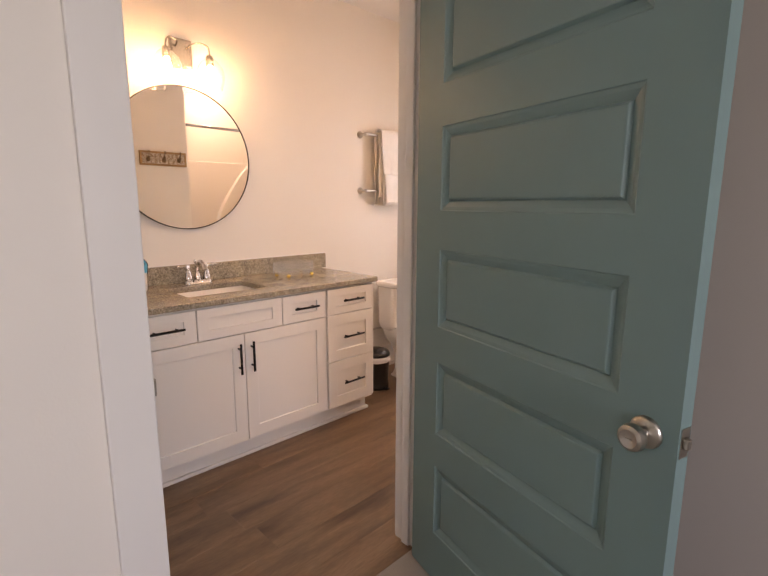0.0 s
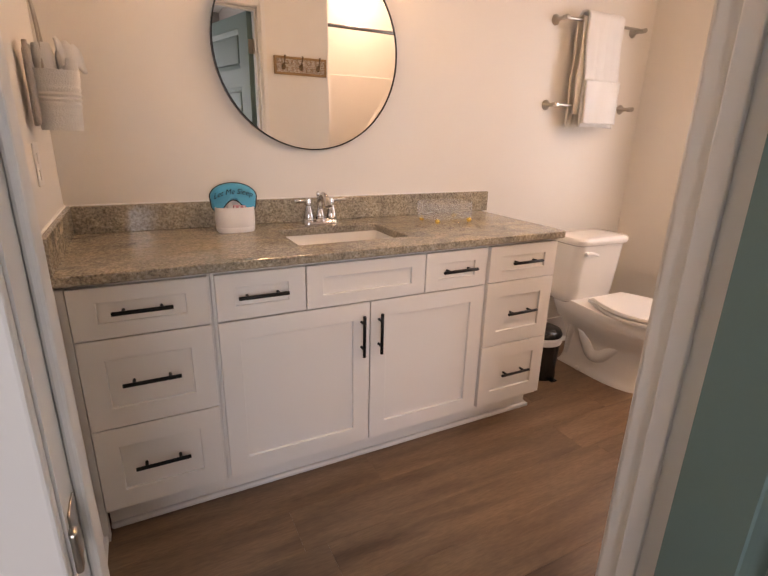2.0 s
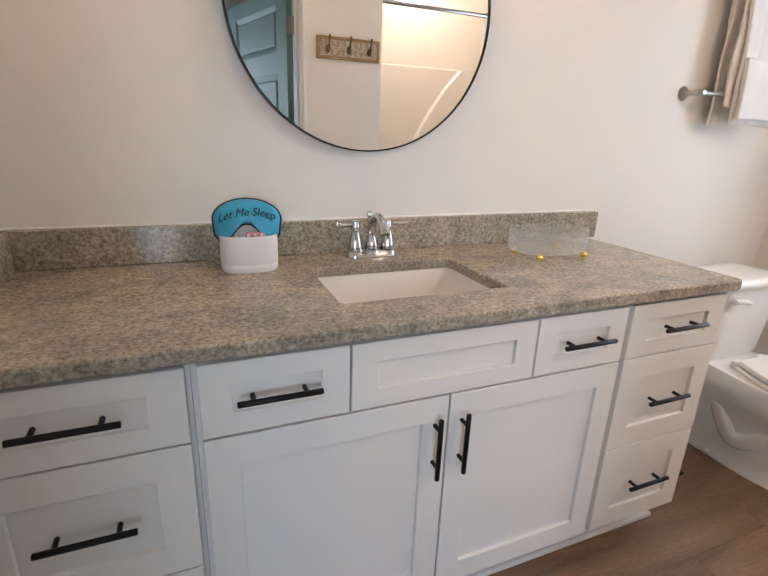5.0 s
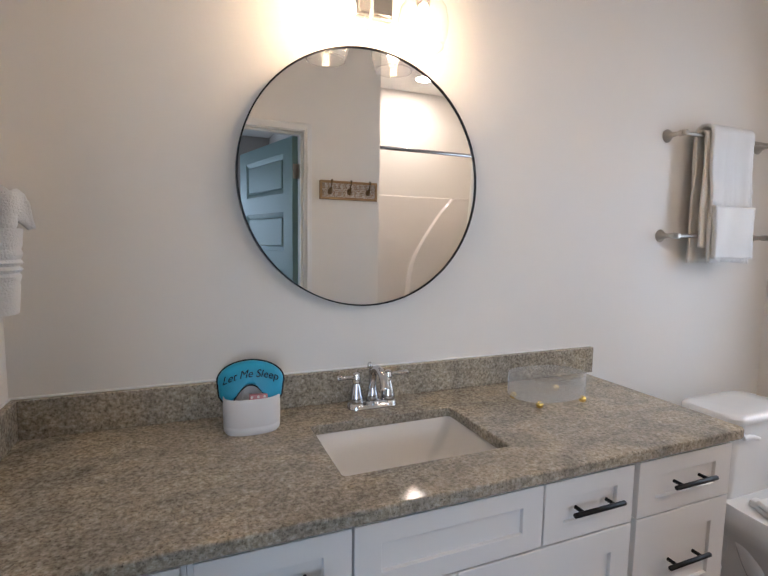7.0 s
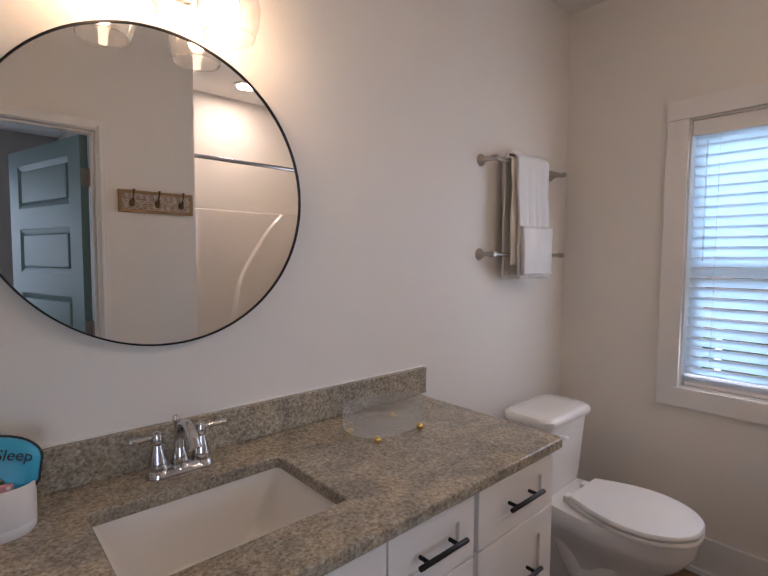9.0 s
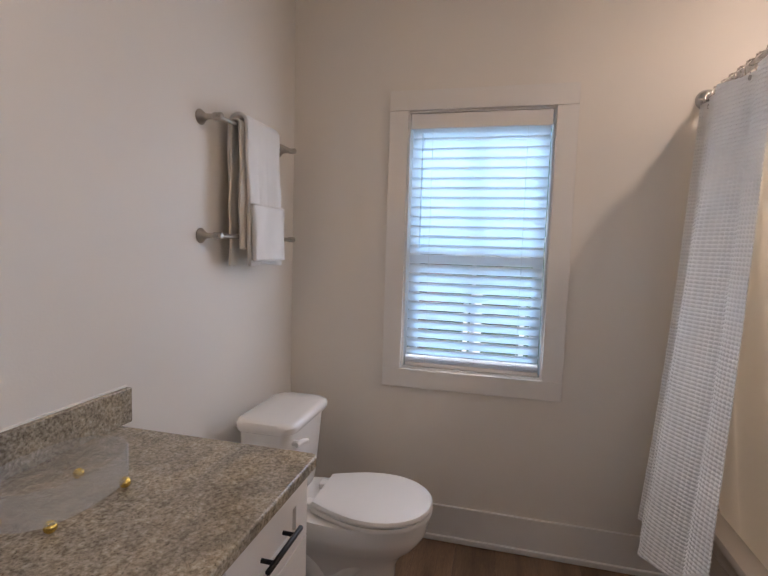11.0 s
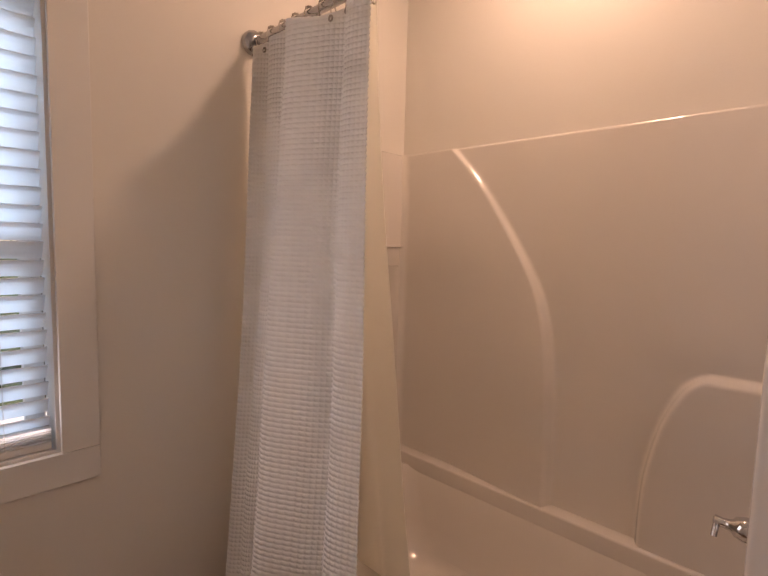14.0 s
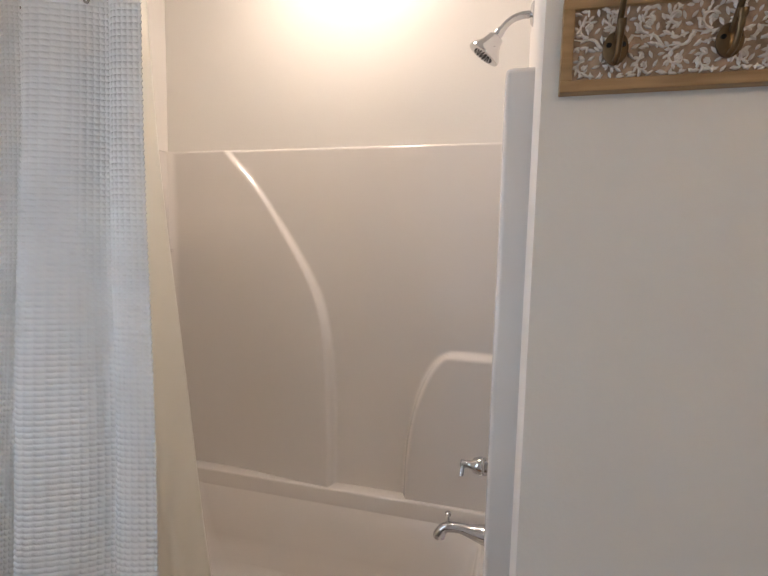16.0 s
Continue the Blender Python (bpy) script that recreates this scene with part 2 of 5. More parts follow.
M["bulb"] = glow("lit_bulb", (1.0, 0.72, 0.43), BULB_POWER)
M["downlight"] = glow("lit_downlight", (1.0, 0.82, 0.64), 9.0)
M["leaf"] = fabric("leaf_green", (0.10, 0.19, 0.05), 30, 0.001, 0.45)
M["bark"] = surface("bark", (0.12, 0.085, 0.06), 0.9, var=0.3, big=8, bump=0.8, depth=0.01)
M["grass"] = surface("lawn", (0.07, 0.11, 0.035), 0.9, var=0.4, big=1.2, bump=0.5, depth=0.02)
M["deck"] = surface("grey_decking", (0.42, 0.40, 0.37), 0.75, var=0.15, big=3, bump=0.2)
M["brick_red"] = surface("red_siding", (0.33, 0.16, 0.12), 0.8, var=0.2, big=3, bump=0.2)


# ---- building blocks ----
def part(name, bm, material, parent=None, label="", smooth=False):
    """Links a bmesh as one mesh object, under parent where one is given."""
    me = bpy.data.meshes.new(name)
    bm.normal_update()
    bm.to_mesh(me)
    bm.free()
    me.materials.append(M[material])
    if smooth:
        me.shade_smooth()
        me.set_sharp_from_angle(angle=radians(40))
    ob = new(name, me)
    if parent:
        ob.parent = parent
    return tagged(ob, label)


def thing(name, label, category, group="", kind=""):
    return tagged(new(name), label, category, group, kind)


def box(bm, x0, x1, y0, y1, z0, z1, bev=0.0, seg=2):
    vs = bmesh.ops.create_cube(bm, size=1.0)["verts"]
    for v in vs:
        v.co = Vector(((x0 + x1) / 2 + v.co.x * (x1 - x0), (y0 + y1) / 2 + v.co.y * (y1 - y0), (z0 + z1) / 2 + v.co.z * (z1 - z0)))
    if bev:
        es = list({e for v in vs for e in v.link_edges})
        bmesh.ops.bevel(bm, geom=es, offset=bev, segments=seg, affect="EDGES", profile=0.5)
    return bm


def boxes(*rows, bev=0.0):
    bm = bmesh.new()
    for r in rows:
        box(bm, *r, bev=bev)
    return bm


def loft(bm, rings, close=True, cap=True):
    """Skin through rings of points, each with the same count."""
    rows = [[bm.verts.new(p) for p in ring] for ring in rings]
    n = len(rows[0])
    for a, b in zip(rows, rows[1:]):
        for i in range(n if close else n - 1):
            j = (i + 1) % n
            bm.faces.new((a[i], a[j], b[j], b[i]))
    if cap and close:
        bm.faces.new(rows[0][::-1])
        bm.faces.new(rows[-1])
    return bm


def lathe(bm, profile, m=Matrix(), seg=24, cap=True):
    """Turns (radius, height) pairs about z, then places them by m."""
    rings = [[m @ Vector((r * math.cos(2 * math.pi * i / seg), r * math.sin(2 * math.pi * i / seg), h)) for i in range(seg)] for r, h in profile]
    return loft(bm, rings, True, cap)


def tube(bm, pts, radius, seg=10):
    """A round bar along a line of points; radius may be a list."""
    pts = [Vector(p) for p in pts]
    rs = radius if isinstance(radius, (list, tuple)) else [radius] * len(pts)
    rings, side = [], None
    for i, p in enumerate(pts):
        d = (pts[min(i + 1, len(pts) - 1)] - pts[max(i - 1, 0)]).normalized()
        if side is None:
            side = d.orthogonal().normalized()
        side = (side - d * side.dot(d)).normalized()
        up = d.cross(side)
        rings.append([p + rs[i] * (math.cos(2 * math.pi * k / seg) * side + math.sin(2 * math.pi * k / seg) * up) for k in range(seg)])
    return loft(bm, rings)


def bend(ctrl, steps=8):
    """A smooth line through the control points."""
    c = [Vector(p) for p in ctrl]
    c = [2 * c[0] - c[1]] + c + [2 * c[-1] - c[-2]]
    out = []
    for i in range(1, len(c) - 2):
        for k in range(steps):
            t = k / steps
            a, b, d, e = c[i - 1], c[i], c[i + 1], c[i + 2]
            out.append(0.5 * (2 * b + (d - a) * t + (2 * a - 5 * b + 4 * d - e) * t * t + (3 * b - a - 3 * d + e) * t ** 3))
    return out + [c[-2]]


def rounded(x0, x1, y0, y1, z, r, n=6):
    """A rounded rectangle as a ring of points."""
    pts = []
    for cx, cy, a0 in ((x1 - r, y1 - r, 0), (x0 + r, y1 - r, 90), (x0 + r, y0 + r, 180), (x1 - r, y0 + r, 270)):
        for k in range(n + 1):
            a = radians(a0 + 90 * k / n)
            pts.append(Vector((cx + r * math.cos(a), cy + r * math.sin(a), z)))
    return pts


def egg(cx, cy, half_w, front, back, z, n=36, power=2.0):
    """An oval with its own reach to front (-y) and back (+y)."""
    pts = []
    for k in range(n):
        a = 2 * math.pi * k / n
        c, s = math.cos(a), math.sin(a)
        e = 2.0 / power
        x = half_w * math.copysign(abs(c) ** e, c)
        y = (back if s > 0 else front) * math.copysign(abs(s) ** e, s)
        pts.append(Vector((cx + x, cy + y, z)))
    return pts


def sheet(name, grid, material, parent=None, label="", thick=0.0):
    """A smooth sheet from rows of points."""
    h, w = len(grid), len(grid[0])
    me = bpy.data.meshes.new(name)
    me.from_pydata([tuple(p) for row in grid for p in row], [], [(i * w + j, i * w + j + 1, (i + 1) * w + j + 1, (i + 1) * w + j) for i in range(h - 1) for j in range(w - 1)])
    me.materials.append(M[material])
    me.shade_smooth()
    ob = new(name, me)
    if parent:
        ob.parent = parent
    if thick:
        mod = ob.modifiers.new("thickness", "SOLIDIFY")
        mod.thickness = thick
    return tagged(ob, label)


def structure(name, bm, material, label, category, smooth=False):
    return tagged(part(name, bm, material, smooth=smooth), label, category, kind="structure")


# ---- the shell ----
WX, EX, NY, CZ = 0.14, 3.09, 2.62, 2.66
HOOK_Y, HALL_Y = 1.12, 1.00           # the two faces of the wall with the door
JW, JE, HEAD = 0.297, 1.20, 2.005      # the door opening
ALC_X, ALC_Y = 1.68, 0.10             # west end and back of the tub alcove
TUB_Y = 0.84
W_Y0, W_Y1, W_Z0, W_Z1 = 1.41, 2.05, 0.82, 2.012   # window opening

structure("wall_north", boxes((WX - 0.12, EX + 0.12, NY, NY + 0.12, 0, CZ)), "wall", "smooth warm white painted bathroom wall behind vanity", "wall")
structure("wall_east", boxes((EX, EX + 0.14, ALC_Y - 0.1, W_Y0, 0, CZ), (EX, EX + 0.14, W_Y1, NY, 0, CZ), (EX, EX + 0.14, W_Y0, W_Y1, 0, W_Z0), (EX, EX + 0.14, W_Y0, W_Y1, W_Z1, CZ)), "wall", "smooth warm white painted wall with one window", "wall")
structure("wall_west", boxes((WX - 0.12, WX, HOOK_Y, NY, 0, CZ)), "wall", "smooth warm white painted side wall beside vanity", "wall")
structure("wall_south", boxes((-1.8, JW - 0.02, HALL_Y, HOOK_Y, 0, CZ), (JE + 0.02, ALC_X, HALL_Y, HOOK_Y, 0, CZ), (JW - 0.02, JE + 0.02, HALL_Y, HOOK_Y, HEAD + 0.02, CZ)), "wall", "warm white painted wall with the door opening", "wall")
structure("wall_partition", boxes((ALC_X - 0.12, ALC_X, ALC_Y - 0.1, HALL_Y, 0, CZ)), "wall", "warm white painted wall at the end of the tub", "wall")
structure("wall_alcove", boxes((ALC_X, EX, ALC_Y - 0.1, ALC_Y, 0, CZ)), "wall", "warm white painted wall above the tub surround", "wall")
structure("ceiling", boxes((WX - 0.12, EX + 0.14, ALC_Y - 0.1, NY + 0.12, CZ, CZ + 0.1)), "ceiling", "flat white painted bathroom ceiling", "ceiling")

# the room outside the door
RX0, RX1, RY0 = -1.8, 1.55, -2.4
# east wall beside the door: its shade is in the dark base colour
structure("wall_room_east", boxes((RX1, RX1 + 0.009, RY0, HALL_Y, 0, CZ)), "shaded_room_wall", "plain wall of the room outside, coloured dark greige for shade", "wall")
structure("wall_room_south", boxes((RX0 - 0.1, -0.90, RY0 - 0.1, RY0, 0, CZ), (0.46, RX1, RY0 - 0.1, RY0, 0, CZ), (-0.90, 0.46, RY0 - 0.1, RY0, 0, 0.72), (-0.90, 0.46, RY0 - 0.1, RY0, 2.18, CZ)), "shaded_room_wall", "plain wall with a window opening, coloured dark greige for shade", "wall")
structure("wall_room_west", boxes((RX0 - 0.1, RX0, RY0, HALL_Y, 0, CZ)), "wall", "plain pale wall of the room outside", "wall")
structure("ceiling_room", boxes((RX0 - 0.1, RX1, RY0 - 0.1, HALL_Y, CZ, CZ + 0.1)), "ceiling", "flat white ceiling of the room outside", "ceiling")
structure("carpet", boxes((RX0, RX1, RY0, HALL_Y + 0.02, -0.06, 0.004)), "carpet", "beige cut-pile carpet in the room outside", "carpet")

# baseboards, with a small shoe at the floor
def baseboard(name, x0, x1, y0, y1, face):
    bm = bmesh.new()
    box(bm, x0, x1, y0, y1, 0.0, 0.172, 0.003)
    sx = {"w": (-0.012, 0), "e": (0, 0.012)}.get(face, (0, 0))
    sy = {"s": (-0.012, 0), "n": (0, 0.012)}.get(face, (0, 0))
    box(bm, x0 + sx[0], x1 + sx[1], y0 + sy[0], y1 + sy[1], 0.0, 0.026, 0.005)
    structure(name, bm, "trim", "white painted baseboard with a shoe moulding", "baseboard")


baseboard("baseboard_1", EX - 0.014, EX, TUB_Y + 0.012, NY - 0.016, "w")
baseboard("baseboard_2", 1.96, EX, NY - 0.014, NY, "s")
baseboard("baseboard_3", WX, WX + 0.014, HOOK_Y + 0.012, 2.12, "e")
baseboard("baseboard_4", JE + 0.05, ALC_X, HOOK_Y, HOOK_Y + 0.014, "n")
baseboard("baseboard_5", ALC_X, ALC_X + 0.014, TUB_Y + 0.012, HOOK_Y + 0.014, "e")


# ---- door opening and door ----
def door_frame():
    e = tagged(new("door_frame"), "white painted wooden door frame with narrow casing", "door frame", kind="structure")
    part("jamb", boxes((JW - 0.02, JW, HALL_Y - 0.002, HOOK_Y + 0.002, 0, HEAD + 0.02)), "trim", e)
    part("jamb", boxes((JE, JE + 0.02, HALL_Y - 0.002, HOOK_Y + 0.002, 0, HEAD + 0.02)), "trim", e)
    part("head", boxes((JW, JE, HALL_Y - 0.002, HOOK_Y + 0.002, HEAD, HEAD + 0.02)), "trim", e)
    part("stop", boxes((JW, JW + 0.009, HALL_Y + 0.045, HALL_Y + 0.082, 0, HEAD), bev=0.003), "trim", e)
    part("stop", boxes((JE - 0.012, JE, HALL_Y + 0.045, HALL_Y + 0.082, 0, HEAD), bev=0.003), "trim", e)
    part("stop", boxes((JW + 0.012, JE - 0.012, HALL_Y + 0.045, HALL_Y + 0.082, HEAD - 0.012, HEAD), bev=0.003), "trim", e)
    for x0, x1 in ((JW - 0.100, JW - 0.002), (JE + 0.019, JE + 0.108)):
        part("casing", boxes((x0, x1, HALL_Y - 0.018, HALL_Y - 0.002, 0, HEAD + 0.09), bev=0.003), "trim", e)
    part("casing", boxes((JW - 0.004, JE + 0.019, HALL_Y - 0.018, HALL_Y - 0.002, HEAD + 0.004, HEAD + 0.09), bev=0.003), "trim", e)
    for x0, x1 in ((JW - 0.044, JW - 0.004), (JE + 0.004, JE + 0.044)):
        bm = boxes((x0, x1, HOOK_Y + 0.002, HOOK_Y + 0.010, 0, HEAD + 0.044), bev=0.002)
        box(bm, x0 + 0.006, x0 + 0.022, HOOK_Y + 0.006, HOOK_Y + 0.018, 0, HEAD + 0.022, 0.004)
        part("casing", bm, "trim", e)
    part("casing", boxes((JW - 0.004, JE + 0.004, HOOK_Y + 0.002, HOOK_Y + 0.014, HEAD + 0.004, HEAD + 0.044), bev=0.003), "trim", e)
    bm = boxes((JW, JW + 0.002, HALL_Y + 0.006, HALL_Y + 0.036, 0.885, 0.945), bev=0.0008)
    box(bm, JW + 0.0005, JW + 0.006, HALL_Y - 0.006, HALL_Y + 0.006, 0.895, 0.935, 0.002)
    part("strike_plate", bm, "brass_strike", e, "worn nickel strike plate")


door_frame()

D_W, D_T, D_H = 0.885, 0.038, 1.99


def door_leaf():
    """Built along +x from the hinge, face at y = 0 and -D_T; then swung into the room outside."""
    e = tagged(new("door_1"), "teal green five-panel door standing wide open", "door", kind="structure")
    panels = [(0.181, 0.432), (0.549, 0.799), (0.916, 1.165), (1.284, 1.534), (1.654, 1.900)]
    px0, px1 = 0.128, D_W - 0.128
    bm = bmesh.new()
    box(bm, 0, px0, -D_T, 0, 0, D_H)
    box(bm, px1, D_W, -D_T, 0, 0, D_H)
    zs = [0.0] + [z for pair in panels for z in pair] + [D_H]
    for i in range(0, len(zs), 2):
        box(bm, px0, px1, -D_T, 0, zs[i], zs[i + 1])
    part("leaf", bm, "teal", e)
    for z0, z1 in panels:
        bm = bmesh.new()
        for face, sgn in ((0.0, -1), (-D_T, 1)):
            rings = []
            for inset, dep in ((0.0, 0.0), (0.003, 0.003), (0.006, 0.0036), (0.012, 0.0052), (0.028, 0.0125), (0.030, 0.0128), (0.036, 0.0045), (0.040, 0.0035)):
                y = face + sgn * dep
                rings.append([(px0 + inset, y, z0 + inset), (px1 - inset, y, z0 + inset), (px1 - inset, y, z1 - inset), (px0 + inset, y, z1 - inset)])
            rows = [[bm.verts.new(p) for p in r] for r in rings]
            for a, b in zip(rows, rows[1:]):
                for i in range(4):
                    j = (i + 1) % 4
                    bm.faces.new((a[i], a[j], b[j], b[i]))
            bm.faces.new(rows[-1])
        bmesh.ops.recalc_face_normals(bm, faces=bm.faces)
        part("panel", bm, "teal", e)
    kx, kz = D_W - 0.062, 0.862
    for sgn, y0 in ((1, 0.0), (-1, -D_T)):
        m = Matrix.Translation((kx, y0, kz)) @ Matrix.Rotation(radians(-90 * sgn), 4, "X")
        bm = bmesh.new()
        lathe(bm, [(0.033, 0), (0.033, 0.004), (0.028, 0.010), (0.013, 0.014), (0.011, 0.024), (0.017, 0.029), (0.025, 0.036), (0.0275, 0.045), (0.025, 0.055), (0.018, 0.060), (0.016, 0.059)], m, 32)
        knob = part("knob", bm, "nickel", e, "brushed nickel door knob", True)
        bm = boxes((-0.008, 0.008, -0.002, 0.002, 0.058, 0.0625), bev=0.001)
        bm.transform(m)
        part("lock_slot", bm, "nickel", knob)
    bm = boxes((D_W, D_W + 0.002, -D_T + 0.005, -0.005, kz - 0.03, kz + 0.03), bev=0.0008)
    box(bm, D_W + 0.001, D_W + 0.012, -D_T + 0.011, -0.013, kz - 0.011, kz + 0.011, 0.003)
    part("latch_plate", bm, "brass_strike", e, "bright nickel latch plate")
    for z in (0.22, 1.0, 1.78):
        bm = boxes((-0.002, 0.001, -D_T + 0.004, -0.002, z - 0.045, z + 0.045), bev=0.0008)
        lathe(bm, [(0.0065, -0.046), (0.0065, 0.046)], Matrix.Translation((-0.005, 0.004, z)), 12)
        for k in (-0.03, 0.0, 0.03):
            lathe(bm, [(0.0042, 0.0), (0.003, 0.0012)], Matrix.Translation((-0.002, -D_T / 2 + 0.004 * (1 if k else -1), z + k)) @ Matrix.Rotation(radians(-90), 4, "Y"), 8)
        part("hinge", bm, "brass_strike", e, "satin nickel hinge")
    e.matrix_basis = pose(1.1918, 0.9825, 0.012, 0, 0, -90 - 14.5)
    return e


door_leaf()


# ---- vanity ----
V_Y = 2.037          # front of the drawer and door faces
F_T = 0.019


def shaker(name, x0, x1, z0, z1, parent, rail=0.055):
    """A front with a recessed flat panel, in one piece."""
    y0, y1 = V_Y, V_Y + F_T
    rz = min(rail, (z1 - z0) * 0.29)

    def rect(ix, iz, y):
        return [(x0 + ix, y, z0 + iz), (x1 - ix, y, z0 + iz), (x1 - ix, y, z1 - iz), (x0 + ix, y, z1 - iz)]
    bm = bmesh.new()
    loft(bm, [rect(0, 0, y1), rect(0, 0, y0 + 0.0012), rect(0.0012, 0.0012, y0), rect(rail, rz, y0), rect(rail + 0.001, rz + 0.001, y0 + 0.001), rect(rail + 0.0015, rz + 0.0015, y0 + 0.009)])
    bmesh.ops.recalc_face_normals(bm, faces=bm.faces)
    return part(name, bm, "cabinet", parent)


def pull(x, z, parent, upright=False, length=0.155):
    """A black bar pull on two posts."""
    h, s = length / 2, 0.048
    bm = bmesh.new()
    d = Vector((0, 0, 1)) if upright else Vector((1, 0, 0))
    c = Vector((x, V_Y - 0.028, z))
    tube(bm, [c - d * h, c - d * (h - 0.001), c + d * (h - 0.001), c + d * h], [0.0052, 0.006, 0.006, 0.0052], 12)
    for k in (-s, s):
        p = c + d * k
        tube(bm, [p, (p.x, V_Y + 0.001, p.z)], 0.0048, 10)
    part("handle", bm, "black", parent, "matt black bar handle", True)


VX = [0.173, 0.531, 0.545, 1.564, 1.577, 1.936]
Z0, Z1 = 0.123, 0.836


def carcass(parent, x0, x1):
    y0, y1, t = V_Y + F_T + 0.001, NY - 0.003, 0.016

    def rect(i, z):
        return [(x0 + i, y0 + i, z), (x1 - i, y0 + i, z), (x1 - i, y1 - i, z), (x0 + i, y1 - i, z)]
    bm = bmesh.new()
    loft(bm, [rect(0, 0.105), rect(0, 0.848), rect(t, 0.848), rect(t, 0.125)])
    return part("body", bm, "cabinet", parent)


def drawer_unit(x0, x1, label):
    e = thing("drawer_cabinet", label, "cabinet", "vanity cabinets")
    carcass(e, x0 - (0.006 if x0 > 1 else 0), x1 + (0 if x0 > 1 else 0.0065))
    w = (x1 - x0 - 0.006)
    for z0, z1 in ((Z0, 0.402), (0.406, 0.684), (0.688, Z1)):
        d = shaker("drawer_front", x0 + 0.003, x0 + 0.003 + w, z0, z1, e, 0.062)
        pull((x0 + x1) / 2, (z0 + z1) / 2 + 0.004, d)
    return e


drawer_unit(VX[0], VX[1], "white shaker three-drawer cabinet against the side wall")
drawer_unit(VX[4], VX[5], "white shaker three-drawer cabinet beside the toilet")
sinkbase = thing("sink_cabinet", "white shaker sink cabinet with two doors and three top fronts", "cabinet", "vanity cabinets")
carcass(sinkbase, 0.5385, 1.5705)
d = shaker("drawer_front", 0.548, 0.826, 0.688, Z1, sinkbase)
pull(0.687, 0.764, d)
shaker("false_front", 0.831, 1.280, 0.688, Z1, sinkbase)
d = shaker("drawer_front", 1.285, 1.562, 0.688, Z1, sinkbase)
pull(1.424, 0.764, d)
d = shaker("door", 0.548, 1.058, Z0, 0.683, sinkbase, 0.062)
pull(1.026, 0.565, d, True)
d = shaker("door", 1.063, 1.562, Z0, 0.683, sinkbase, 0.062)
pull(1.095, 0.565, d, True)
base = thing("toe_kick", "white recessed plinth with quarter-round under the vanity", "plinth")
bm = boxes((VX[0], VX[5] - 0.004, 2.118, 2.135, 0.0, 0.104))
part("board", bm, "cabinet", base)
bm = boxes((VX[0], VX[5] + 0.006, 2.100, 2.117, 0.0, 0.020), bev=0.006)
box(bm, VX[5] + 0.006, VX[5] + 0.012, 2.100, 2.30, 0.0, 0.018, 0.003)
part("quarter_round", bm, "trim", base)
tagged(part("filler_strip", boxes((WX + 0.001, VX[0] - 0.001, V_Y + 0.014, V_Y + 0.05, 0.0, 0.836), (WX + 0.001, WX + 0.013, V_Y + 0.002, V_Y + 0.013, 0.0, 0.836), bev=0.002), "cabinet"), "white filler strip between cabinet and wall", "trim", kind="structure")

# countertop with the sink cut out, splashes
CT0, CT1, CY0 = 0.849, 0.878, 2.020
SX0, SX1, SY0, SY1 = 0.846, 1.276, 2.158, 2.452
counter = thing("countertop", "speckled brown and grey polished granite countertop with splashes", "countertop")
bm = bmesh.new()


def slab_ring(z, grow):
    return rounded(SX0 + grow, SX1 - grow, SY0 + grow, SY1 - grow, z, 0.012, 3)


inner_n = len(slab_ring(CT1, 0))
ox0, ox1, oy0, oy1 = WX + 0.001, 1.966, CY0, NY - 0.001


def outer_ring(z, inset):
    """Outer edge points that answer the cut-out's points, one for one."""
    pts = []
    cx, cy = (SX0 + SX1) / 2, (SY0 + SY1) / 2
    per = inner_n // 4
    corners = [(ox1, oy1), (ox0, oy1), (ox0, oy0), (ox1, oy0)]
    for q, (x, y) in enumerate(corners):
        for k in range(per):
            x_in = x - inset if x > cx and x == ox1 else x
            y_in = y + inset if y == oy0 else y
            pts.append(Vector((x_in, y_in, z)))
    r = 0.020
    # the free front corner is rounded a little
    for k in range(per):
        a = radians(270 + 90 * k / (per - 1))
        pts[3 * per + k] = Vector((ox1 - r + (r - inset) * math.cos(a), oy0 + r + (r - inset) * math.sin(a), z))
    return pts


rings = [slab_ring(CT0, 0.0), slab_ring(CT1 - 0.003, 0.0), slab_ring(CT1, -0.003), outer_ring(CT1, 0.0045), outer_ring(CT1 - 0.0015, 0.0015), outer_ring(CT1 - 0.0045, 0.0), outer_ring(CT0 + 0.004, 0.0), outer_ring(CT0, 0.003), slab_ring(CT0, 0.0)]
loft(bm, rings, True, False)
bmesh.ops.remove_doubles(bm, verts=bm.verts, dist=0.0002)
bmesh.ops.recalc_face_normals(bm, faces=bm.faces)
part("slab", bm, "granite", counter)
part("backsplash", boxes((WX + 0.021, 2.0, NY - 0.021, NY - 0.001, CT1 + 0.0003, 0.977), bev=0.0025), "granite", counter)
part("sidesplash", boxes((WX + 0.001, WX + 0.021, 2.03, NY - 0.001, CT1 + 0.0003, 0.977), bev=0.0025), "granite", counter)
part("caulk", boxes((WX + 0.001, 2.0, NY - 0.006, NY + 0.001, 0.9765, 0.981), bev=0.001), "caulk", counter, "white caulk bead")
part("caulk", boxes((WX - 0.001, WX + 0.006, 2.03, NY - 0.006, 0.9765, 0.981), bev=0.001), "caulk", counter, "white caulk bead")

